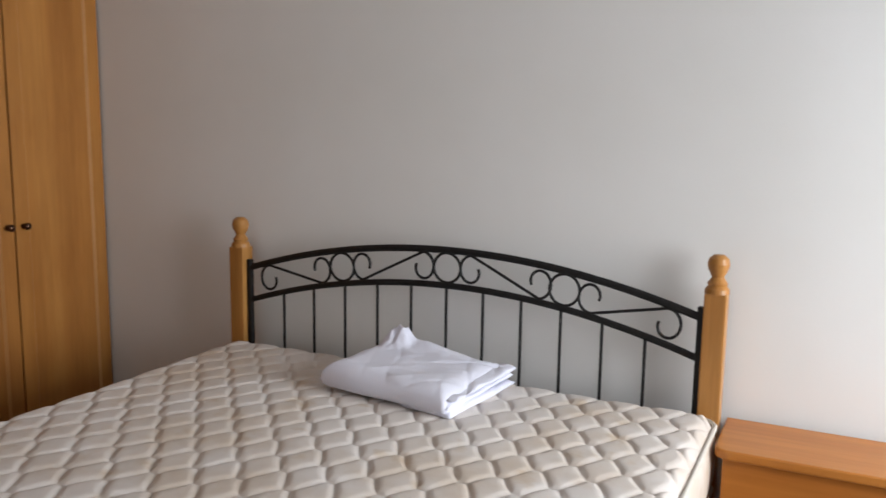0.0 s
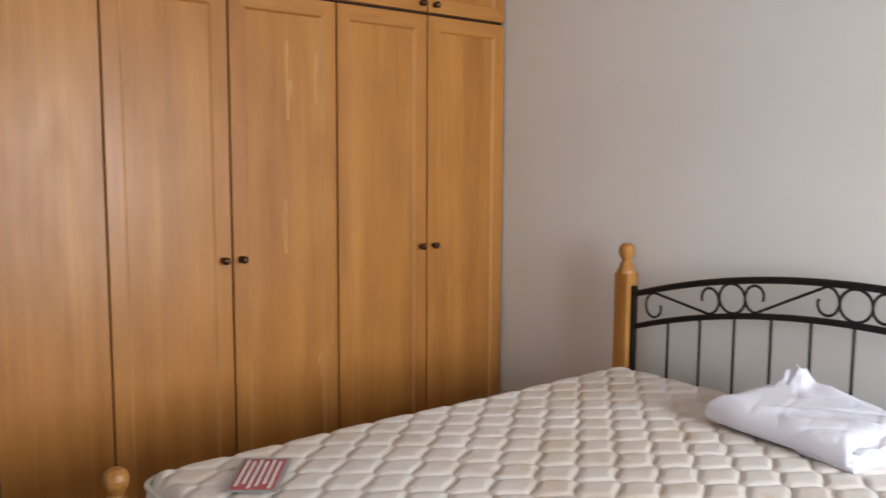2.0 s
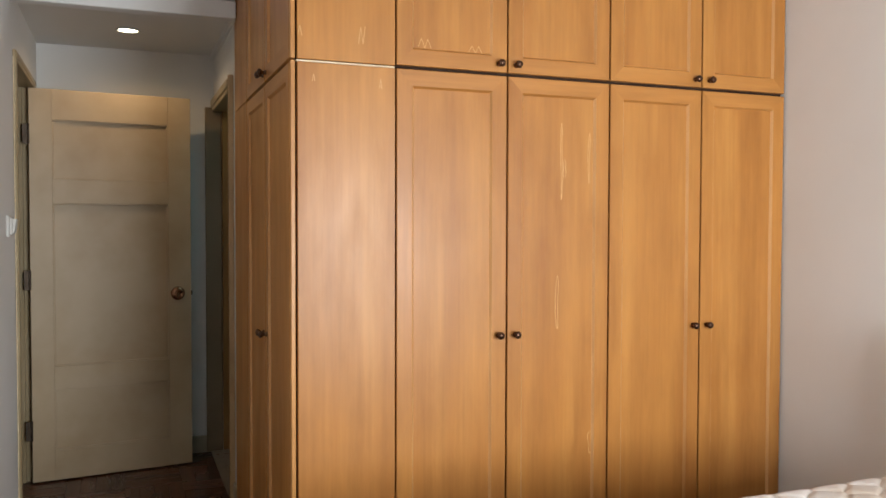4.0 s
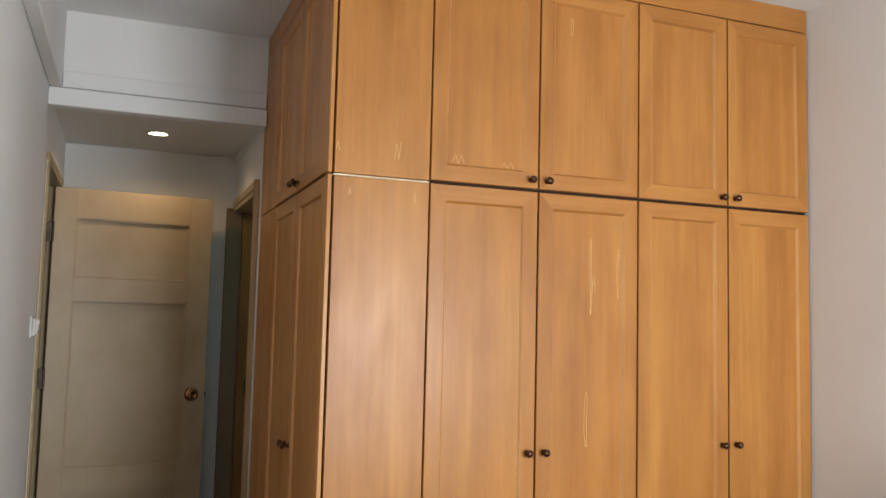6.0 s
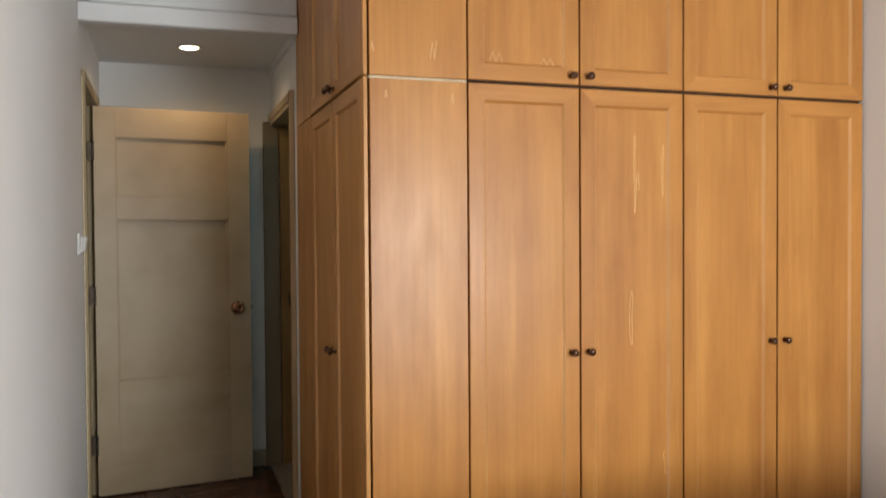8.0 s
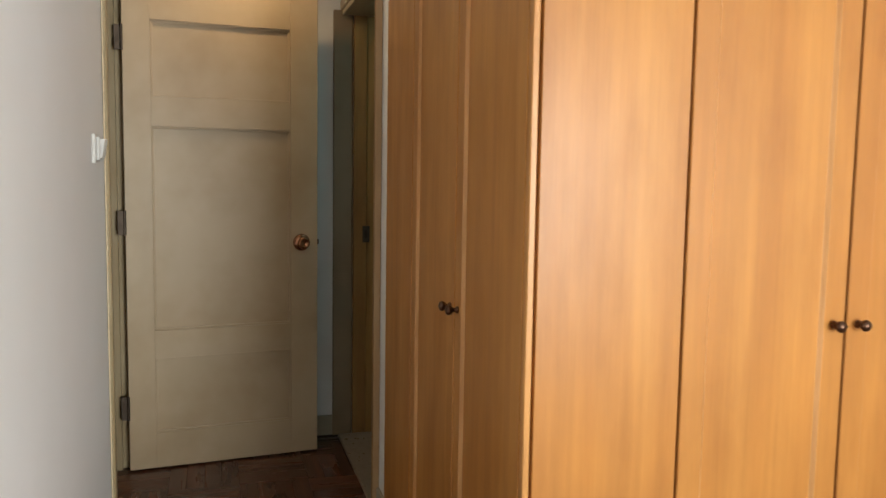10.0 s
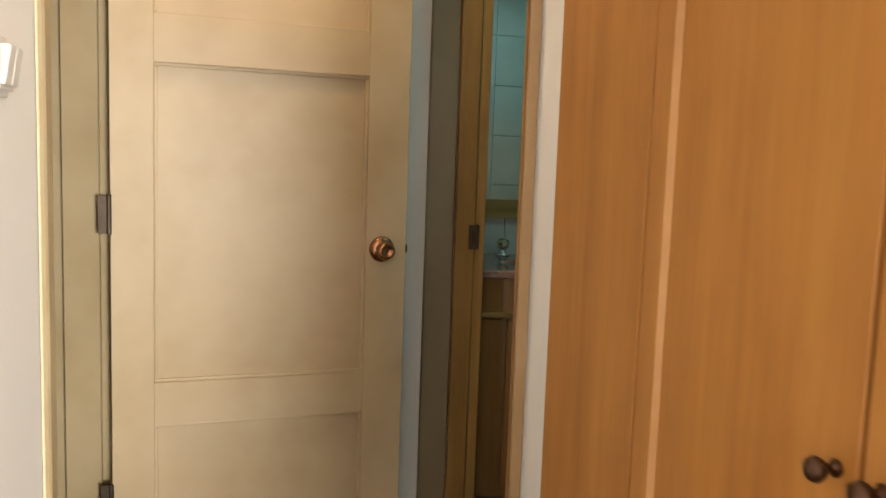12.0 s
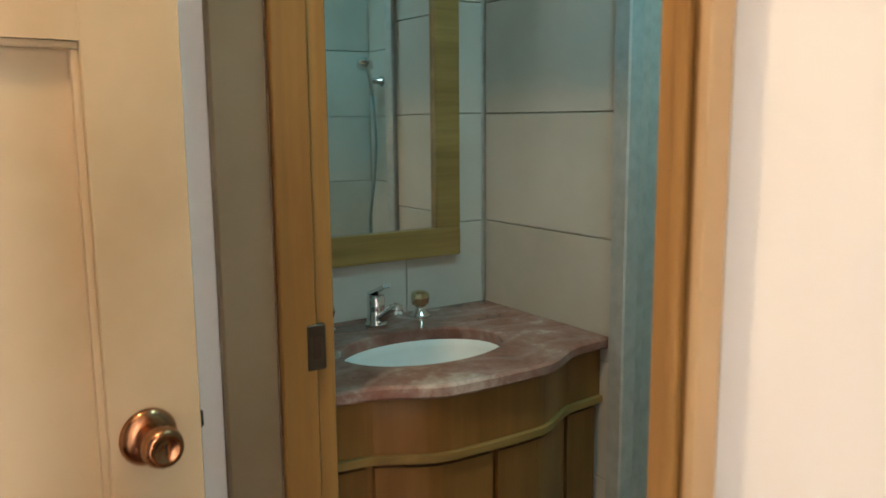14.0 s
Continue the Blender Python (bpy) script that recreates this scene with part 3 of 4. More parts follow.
def corner_unit(z0, z1, label):
    w = thing("corner_cabinet", (-0.3, -1.78, z0), label, "wardrobe", "built-in wardrobe units")
    part("body", box((-0.6, -1.925, z0), (-0.0215, DOORS_Y[0] - 0.001, z1 - 0.001)), GAP_SHADE, w)
    part("front_panel", box((-0.02, -1.9275, z0 + 0.003), (-0.003, DOORS_Y[0] - 0.002, z1 - 0.006), 0.0015), BEECH, w, "plain beech panel with pale scuffs")
    if z0 > 1:
        scuff(w, -0.003, -1.73, 1.93, 2.0, 0.022, 3.3, 3)
        scuff(w, -0.003, -1.925, 1.94, 1.98, 0.012, 5.3, 2)
    else:
        scuff(w, -0.003, -1.88, 1.80, 1.83, 0.008, 9.3, 2)
        scuff(w, -0.003, -1.66, 1.79, 1.83, 0.008, 11.3, 2)
    if z0 < 0.1:
        part("edge_strip", box((-0.019, -1.932, z1 - 0.0055), (-0.001, DOORS_Y[0] - 0.004, z1 - 0.0005), 0.0005), LAMINATE, w, "pale laminate edge strip")
    part("corner_post", box((-0.02, SIDE + 0.0005, z0 + 0.002), (0.001, -1.9355, z1 - 0.003), 0.002), BEECH_SOLID, w)


corner_unit(0.001, GAP_Z, "tall corner cabinet with a plain beech front panel")
corner_unit(GAP_Z, FILL_Z, "top corner cabinet with a plain scuffed beech panel")


def side_unit(z0, z1, knob_z, label, name):
    w = thing(name, (-0.6, -1.7, z0), label, "wardrobe", "built-in wardrobe units")
    part("body", box((-1.348, SIDE + 0.0215, z0), (-0.602, -1.4, z1 - 0.001)), GAP_SHADE, w)
    # thin sheet added behind the side doors, coloured as shade in their gaps
    part("face_backing", box((-0.6015, SIDE + 0.0215, z0), (-0.022, SIDE + 0.0245, z1 - 0.001)), GAP_SHADE, w)
    zs = z0 + (0.07 if z0 < 0.1 else 0.003)
    panel_door(w, SIDE, "x", -0.965, -0.492, zs, z1 - 0.003, -0.492 - 0.031, knob_z)
    panel_door(w, SIDE, "x", -0.492, -0.021, zs, z1 - 0.003, -0.492 + 0.031, knob_z)
    part("filler_panel", box((-1.351, SIDE, z0 + 0.001), (-0.967, SIDE + 0.02, z1 - 0.002), 0.002), BEECH, w)
    if z0 < 0.1:
        part("plinth", box((-0.965, SIDE + 0.012, 0.001), (-0.022, SIDE + 0.021, 0.068), 0.001), BEECH_X, w)


side_unit(0.001, GAP_Z, 0.948, "tall side wardrobe with two beech panelled doors", "wardrobe")
side_unit(GAP_Z, FILL_Z, 1.9, "side top cupboard with two beech panelled doors", "top_cupboard")


def top_filler():
    f = thing("wardrobe_fascia", (-0.02, -0.97, FILL_Z), "plain beech fascia closing the wardrobe to the ceiling", "fascia")
    part("fascia_front", box((-0.03, -1.938, FILL_Z + 0.001), (-0.004, 0.014, CEIL - 0.001), 0.0015), BEECH_H, f)
    part("fascia_side", box((-1.351, SIDE + 0.001, FILL_Z + 0.001), (-0.0305, SIDE + 0.024, CEIL - 0.001), 0.0015), BEECH_X, f)


top_filler()


# ---- bed ----
BX0, BX1, BEDY = 0.731, 2.333, -0.06


def post(bm, x, y, top, wide=0.029):
    """A square post with a turned ball on a waisted neck."""
    neck = top - 0.105
    box((x - wide, y - wide, 0.0), (x + wide, y + wide, neck), 0.006, bm, 2)
    prof = [(0.0, 0.0), (0.033, 0.0), (0.031, 0.012), (0.024, 0.02), (0.027, 0.027), (0.021, 0.034), (0.016, 0.044), (0.02, 0.052), (0.027, 0.066), (0.029, 0.079), (0.025, 0.094), (0.014, 0.103), (0.0, 0.105)]
    return lathe(prof, (x, y, neck - 0.0005), (0, 0, 1), 24, bm)


def arch(x, crown, drop):
    u = (x - 1.5325) / 0.766
    return crown - drop * u * u


def bed():
    b = thing("bed", (1.53, -0.95, 0), "double bed frame of honey wood posts and black wrought iron", "bed")
    for x in (BX0, BX1):
        part("head_post", post(bmesh.new(), x, BEDY, 1.022), BED_WOOD, b, "turned honey wood bedpost", False, False)
        part("foot_post", post(bmesh.new(), x, -1.815, 0.615), BED_WOOD, b, "short honey wood foot post with ball finial")
    part("side_rail", box((BX0 - 0.012, -1.78, 0.27), (BX0 + 0.012, -0.095, 0.40), 0.003), BED_WOOD, b)
    part("side_rail", box((BX1 - 0.012, -1.78, 0.27), (BX1 + 0.012, -0.095, 0.40), 0.003), BED_WOOD, b)
    part("foot_rail", box((BX0 + 0.034, -1.828, 0.27), (BX1 - 0.034, -1.802, 0.42), 0.003), BED_WOOD, b)
    part("slat_base", box((BX0 + 0.013, -1.78, 0.36), (BX1 - 0.013, -0.1, 0.395)), BED_WOOD, b)
    xs = [0.765 + i * (2.301 - 0.765) / 60 for i in range(61)]
    part("top_bar", tube([(x, BEDY, arch(x, 0.968, 0.124)) for x in xs], 0.0115, 8, None, 0.8), IRON, b)
    part("lower_bar", tube([(x, BEDY, arch(x, 0.857, 0.128)) for x in xs], 0.0105, 8, None, 0.8), IRON, b)
    for x in (0.77, 2.296):
        part("end_bar", box((x - 0.009, BEDY - 0.009, 0.30), (x + 0.009, BEDY + 0.009, 0.875), 0.002), IRON, b)
    part("bottom_bar", tube([(x, BEDY, 0.42) for x in (0.775, 1.53, 2.29)], 0.009), IRON, b)
    for i in range(11):
        x = 0.914 + i * 0.1236
        part("spindle", tube([(x, BEDY, 0.425), (x, BEDY, arch(x, 0.857, 0.128) - 0.002)], 0.0048, 8), IRON, b)

    def mid(x):
        return (arch(x, 0.968, 0.124) + arch(x, 0.857, 0.128)) / 2

    def ring(x):
        r = 0.0455
        c = mid(x)
        return [(x + r * math.cos(a), BEDY, c + r * math.sin(a) * 1.02) for a in [2 * math.pi * i / 32 for i in range(33)]]

    def scroll(x, start, turn, sweep=285):
        """A hook that leaves its bar at the start angle and curls inwards."""
        c, pts = mid(x), []
        for i in range(27):
            f = i / 26
            a = radians(start + turn * sweep * f)
            r = 0.0455 * (1 - 0.42 * f * f)
            ox = 0.0
            pts.append((x + ox + r * 0.86 * math.cos(a), BEDY, c + r * math.sin(a)))
        return pts

    for x in (1.150, 1.533, 1.911):
        part("ring", tube(ring(x), 0.0045, 8), IRON, b)
    # pairs of hooks joined by a straight bar
    for xa, sa, ta, xb, sb, tb in ((0.858, 90, 1, 1.066, -90, 1), (1.232, -90, -1, 1.449, 90, -1), (1.616, 90, 1, 1.832, -90, 1), (1.992, -90, -1, 2.207, 90, -1)):
        pts = list(reversed(scroll(xa, sa, ta))) + scroll(xb, sb, tb)
        part("scroll", tube(pts, 0.0045, 8), IRON, b)
    return b


bed()

MX0, MX1, MY0, MY1, MZ = 0.735, 2.362, -1.765, -0.092, 0.60
CELL_X, CELL_Y = 0.061, 0.1352     # steps of the quilting: columns apart, and from cell to cell along a column


def quilt(x, y):
    """Height of the quilting, from 0 in the seams to 1 on a cushion: staggered cells with two blunt tips."""
    x, y = x - 1.385 + 0.0035 * math.sin(y * 46.5), y + 0.944 + 0.003 * math.sin(x * 51.5)
    half_y, half_x = CELL_Y / 2, CELL_X - 0.010
    i0 = math.floor(x / CELL_X)
    near = 9.0
    for i in (i0 - 1, i0, i0 + 1, i0 + 2):
        off = 0.5 if i % 2 else 0.0
        dx = abs(x - i * CELL_X)
        dy = abs(y - (round(y / CELL_Y - off) + off) * CELL_Y)
        near = min(near, max(dy / half_y, dx / half_x + 0.8 * dy / half_y))
    edge = max(0.0, min(1.0, (1 - near) * 0.044 / 0.021))
    return (1 - (1 - edge) ** 2) ** 0.6


def mattress():
    m = thing("mattress", (1.55, -0.93, 0.395), "bare cream quilted mattress, stained, on the bed", "mattress")
    nx, ny, r = 400, 410, 0.05
    bm = bmesh.new()
    rows = []
    for j in range(ny + 1):
        row = []
        for i in range(nx + 1):
            x = MX0 + (MX1 - MX0) * i / nx
            y = MY0 + (MY1 - MY0) * j / ny
            ex = min(x - MX0, MX1 - x, y - MY0, MY1 - y)
            fall = 0.0 if ex > r else 0.022 * (1 - ex / r) ** 2
            z = MZ - 0.010 + (0.0092 * quilt(x, y) + 0.0025) * min(1, ex / 0.03) - fall
            z += 0.006 * noise.noise((x * 2.2, y * 2.2, 3.0))
            # rounded plan corners
            cx, cy = min(x - MX0, MX1 - x), min(y - MY0, MY1 - y)
            sx = 0.0
            if cx < 0.07 and cy < 0.07:
                k = (1 - cx / 0.07) * (1 - cy / 0.07)
                sx = 0.02 * k
            xx = x + sx * (1 if x < 1.5 else -1)
            yy = y + sx * (1 if y < -0.9 else -1)
            row.append(bm.verts.new((xx, yy, z)))
        rows.append(row)
    for a, b in zip(rows, rows[1:]):
        for i in range(nx):
            bm.faces.new((a[i], a[i + 1], b[i + 1], b[i]))
    part("top_panel", bm, TICKING, m, "quilted cream ticking with brown stains", False, True)

    def outline(inset, n=10):
        c, rad = [], 0.06
        for cx, cy, a0 in ((MX1 - rad, MY1 - rad, 0), (MX0 + rad, MY1 - rad, 90), (MX0 + rad, MY0 + rad, 180), (MX1 - rad, MY0 + rad, 270)):
            for k in range(n + 1):
                a = radians(a0 + 90 * k / n)
                c.append((cx + (rad - inset) * math.cos(a), cy + (rad - inset) * math.sin(a)))
        return c
    bm = bmesh.new()
    prof = [(0.012, 0.396), (0.002, 0.405), (-0.004, 0.44), (-0.006, 0.49), (-0.004, 0.54), (0.003, 0.568), (0.008, 0.572)]
    loops = [[bm.verts.new((x, y, z)) for x, y in outline(i)] for i, z in prof]
    for a, b in zip(loops, loops[1:]):
        for k in range(len(a)):
            bm.faces.new((a[k], a[(k + 1) % len(a)], b[(k + 1) % len(a)], b[k]))
    bm.faces.new(loops[0])
    bmesh.ops.recalc_face_normals(bm, faces=bm.faces)
    part("side_border", bm, TICKING, m, "", False, True)
    for z in (0.574, 0.402):
        pts = [(x, y, z) for x, y in outline(0.001)]
        part("piping", tube(pts + pts[:2], 0.0065, 8), PIPING, m, "rounded fabric piping", False, True)
    # sewn label near the foot
    u, v, at = Vector((0.60, 0.80, 0)), Vector((0.80, -0.60, 0)), Vector((0.828, -1.552, MZ + 0.0055))
    frame_m = Matrix.Translation(at) @ Matrix(((u.x, v.x, 0, 0), (u.y, v.y, 0, 0), (0, 0, 1, 0), (0, 0, 0, 1)))

    def patch(x0, y0, x1, y1, z, bm=None):
        out = box((x0, y0, z), (x1, y1, z + 0.0012), 0, bm)
        return out
    for nm, mat, bits in (("label", LABEL_GREY, [(0, 0, 0.115, 0.2, 0)]), ("label_field", LABEL_RED, [(0.01, 0.012, 0.105, 0.188, 0.0012)]),
                          ("label_print", LABEL_WHITE, [(0.016 + 0.0148 * i, 0.018 + 0.009 * (i % 2), 0.0225 + 0.0148 * i, 0.184 - 0.012 * ((i + 1) % 3), 0.0024) for i in range(6)])):
        bm = bmesh.new()
        for q in bits:
            patch(*q, bm)
        bmesh.ops.transform(bm, matrix=frame_m, verts=bm.verts)
        part(nm, bm, mat, m, "red and white sewn label" if nm == "label" else "")


mattress()


def folded_sheet():
    s = thing("folded_sheet", (1.56, -0.29, MZ), "crumpled white cotton sheet folded on the mattress", "sheet")
    a, b, c, d = Vector((1.322, -0.448)), Vector((1.755, -0.505)), Vector((1.785, -0.125)), Vector((1.355, -0.09))
    z = MZ - 0.001

    def slab(name, z0, hgt, u0, u1, v0, v1, seed, crest, n=64):
        """A soft slab of cloth with rounded edges and creases."""
        bm = bmesh.new()
        top, low = [], []
        for j in range(n + 1):
            rt, rl = [], []
            for i in range(n + 1):
                uu, vv = i / n, j / n
                u, v = u0 + (u1 - u0) * uu, v0 + (v1 - v0) * vv
                p = (a * (1 - u) + b * u) * (1 - v) + (d * (1 - u) + c * u) * v
                e = min(uu * (u1 - u0) * 0.46, (1 - uu) * (u1 - u0) * 0.46, vv * (v1 - v0) * 0.38, (1 - vv) * (v1 - v0) * 0.38)
                rnd = math.sqrt(max(0.0, 1 - (1 - min(1, e / (0.75 * hgt))) ** 2))
                big = noise.noise((p.x * 5, p.y * 6, seed)) * 0.006
                crease = -abs(noise.noise((p.x * 7 + p.y * 5, p.y * 11 - p.x * 4, seed + 5))) * 0.008 - abs(noise.noise((p.x * 38 - p.y * 16, p.y * 34, seed + 7))) * 0.0025
                for dx, dy, step in ((0.94, 0.34, 0.072), (0.55, -0.83, 0.085), (0.1, 0.99, 0.12)):
                    q = (p.x * dx + p.y * dy + 0.012 * noise.noise((p.x * 8, p.y * 8, seed + dx * 9))) / step
                    away = abs(q - round(q))
                    crease -= 0.0042 * max(0.0, 1 - away / 0.09) * max(0.0, 0.4 + noise.noise((p.x * 5, p.y * 5, round(q) * 3.1 + dx * 17)))
                wob = noise.noise((p.x * 6, p.y * 6, 9 + seed)) * 0.01
                taper = 1.0 - 0.22 * u
                lift = 0.0
                if crest:
                    lift = 0.042 * math.exp(-(((u - 0.18) / 0.1) ** 4 + ((v - 0.84) / 0.13) ** 2)) * (1 + 0.5 * noise.noise((u * 30, v * 20, 3))) + 0.022 * math.exp(-(((u - 0.36) / 0.2) ** 2 + ((v - 0.86) / 0.1) ** 2))
                rt.append(bm.verts.new((p.x + wob, p.y + 0.7 * wob, z0 + hgt * taper * (0.35 + 0.65 * rnd) + (big + crease) * rnd + lift * rnd)))
                rl.append(bm.verts.new((p.x + wob, p.y + 0.7 * wob, z0 + hgt * taper * 0.35 * (1 - rnd))))
            top.append(rt)
            low.append(rl)
        for grid, flip in ((top, False), (low, True)):
            for r0, r1 in zip(grid, grid[1:]):
                for i in range(n):
                    q = (r0[i], r0[i + 1], r1[i + 1], r1[i])
                    bm.faces.new(q[::-1] if flip else q)
        bmesh.ops.remove_doubles(bm, verts=bm.verts, dist=0.0004)
        part(name, bm, SHEET, s, "", False, True)

    slab("folded_cloth", z + 0.002, 0.088, 0.0, 0.975, 0.0, 1.0, 1.3, True)
    slab("fold", z + 0.002, 0.024, 0.62, 1.02, 0.03, 0.97, 4.1, False, 36)
    slab("fold", z + 0.024, 0.020, 0.66, 1.005, 0.02, 0.98, 6.7, False, 36)
    slab("fold", z + 0.043, 0.018, 0.66, 1.015, 0.05, 1.0, 8.2, False, 36)


folded_sheet()


def nightstand():
    n = thing("nightstand", (2.63, -0.16, 0), "orange pine bedside table with a drawer", "nightstand")
    x0, x1, y0, y1, zt = 2.375, 2.89, -0.275, -0.016, 0.565
    bm = bmesh.new()
    got = bmesh.ops.create_cube(bm, size=1, matrix=Matrix.Translation(((x0 + x1) / 2, (y0 + y1) / 2, zt - 0.0125)) @ Matrix.Diagonal((x1 - x0, y1 - y0, 0.025, 1)))
    vert = [e for e in bm.edges if abs(e.verts[0].co.z - e.verts[1].co.z) > 0.01 and e.verts[0].co.y < -0.2]
    bmesh.ops.bevel(bm, geom=vert, offset=0.035, segments=6, affect="EDGES", profile=0.5)
    flat = [e for e in bm.edges if abs(e.verts[0].co.z - e.verts[1].co.z) < 0.001]
    bmesh.ops.bevel(bm, geom=flat, offset=0.007, segments=3, affect="EDGES", profile=0.6)
    part("top", bm, PINE, n, "orange pine top with rounded corners")
    part("carcass", box((x0 + 0.02, y0 + 0.035, 0.07), (x1 - 0.02, y1 - 0.002, zt - 0.0255), 0.002), PINE, n)
    part("base", box((x0 + 0.03, y0 + 0.05, 0.001), (x1 - 0.03, y1 - 0.01, 0.069)), PINE, n)
    dr = part("drawer", box((x0 + 0.021, y0 + 0.02, 0.385), (x1 - 0.021, y0 + 0.0345, zt - 0.03), 0.003, None, 2), PINE, n)
    part("handle", lathe([(0.0, 0), (0.009, 0), (0.008, 0.01), (0.016, 0.018), (0.017, 0.026), (0.01, 0.032), (0.0, 0.033)], ((x0 + x1) / 2, y0 + 0.02, 0.46), (0, -1, 0), 18), PINE, dr, "round wooden knob", False, True)
    part("door", box((x0 + 0.021, y0 + 0.02, 0.09), (x1 - 0.021, y0 + 0.0345, 0.379), 0.004, None, 2), PINE, n)


nightstand()

# ---- bathroom ----
BX_MIRROR, BY_RIGHT, BY_FAR, BX_EAST, BY_DOOR = -2.99, -1.062, -0.58, -1.42, RIGHT_WALL + 0.15
structure("wall_bathroom_mirror", box((BX_MIRROR - 0.12, BY_DOOR - 0.15, 0), (BX_MIRROR - 0.011, BY_RIGHT + 0.1, 2.3)), GROUT, "bathroom wall under pale tiles", "wall")
structure("wall_bathroom_corner", box((BX_MIRROR - 0.12, BY_RIGHT + 0.011, 0), (-2.5, BY_RIGHT + 0.1, 2.3)), GROUT, "bathroom wall under pale tiles", "wall")
structure("wall_bathroom_return", box((-2.6, BY_RIGHT + 0.1, 0), (-2.5, BY_FAR + 0.1, 2.3)), GROUT, "bathroom wall under pale tiles", "wall")
structure("wall_bathroom_far", box((-2.5, BY_FAR + 0.011, 0), (BX_EAST + 0.1, BY_FAR + 0.111, 2.3)), GROUT, "bathroom wall under pale tiles", "wall")
structure("wall_bathroom_east", box((BX_EAST + 0.011, BY_DOOR, 0), (BX_EAST + 0.1, BY_FAR + 0.011, 2.3)), GROUT, "bathroom wall under pale tiles", "wall")
structure("wall_bathroom_left", box((BX_MIRROR - 0.011, BY_DOOR - 0.15, 0), (END_WALL - 0.121, BY_DOOR - 0.011, 2.3)), GROUT, "bathroom wall beside the basin", "wall")
structure("bathroom_ceiling", box((BX_MIRROR - 0.12, BY_DOOR - 0.15, 2.301), (BX_EAST + 0.1, BY_FAR + 0.12, 2.38)), CEILING, "plain white bathroom ceiling", "ceiling")
structure("threshold", box((-2.419, RIGHT_WALL - 0.012, 0.0005), (-1.569, RIGHT_WALL + 0.158, 0.014), 0.004), plain("brown_stone_sill", (0.2, 0.145, 0.105), 0.3), "brown stone threshold of the bathroom", "threshold")


def added_bathroom_light():
    # unseen fixture, added to give the bathroom its cool light from above
    d = thing("ceiling_light", (-2.0, -1.3, 2.3), "added unseen flat round bathroom ceiling light, cool bluish white", "ceiling light")
    at = (-2.0, -1.3, 2.3)
    part("base", lathe([(0.0, 0.0), (0.13, 0.0), (0.13, -0.02), (0.0, -0.02)], at, (0, 0, 1), 32), WHITE_PLASTIC, d)
    part("diffuser", lathe([(0.0, -0.021), (0.12, -0.021), (0.115, -0.035), (0.08, -0.045), (0.0, -0.05)], at, (0, 0, 1), 32), glowing("cool_lamp_disc", (0.45, 0.92, 1.0), 1.2), d, "cool glowing diffuser")
    lamp = area_lamp("bathroom_fill_lamp", (-2.0, -1.3, 2.24), (-2.0, -1.3, 0.0), 0.22, 0.22, 1.15, (0.34, 0.88, 1.0))
    lamp.data.shape = "DISK"


added_bathroom_light()


def corner_post():
    p = thing("screen_post", (-2.46, BY_RIGHT, 0), "pale aluminium post at the edge of the shower", "post")
    part("post_body", box((-2.498, BY_RIGHT - 0.014, 0.0), (-2.45, BY_RIGHT + 0.03, 2.299), 0.004), plain("pale_aluminium", (0.42, 0.45, 0.45), 0.4, 0.2), p)


corner_post()


def front_depth(v):
    """Depth of the vanity's front from the mirror wall at v in 0..1 across it: flat ends and a bow between."""
    s = max(0.0, min(1.0, (min(v, 1 - v) - 0.13) / 0.22))
    return 0.482 + 0.055 * s * s * (3 - 2 * s) + 0.03 * math.sin(math.pi * v)


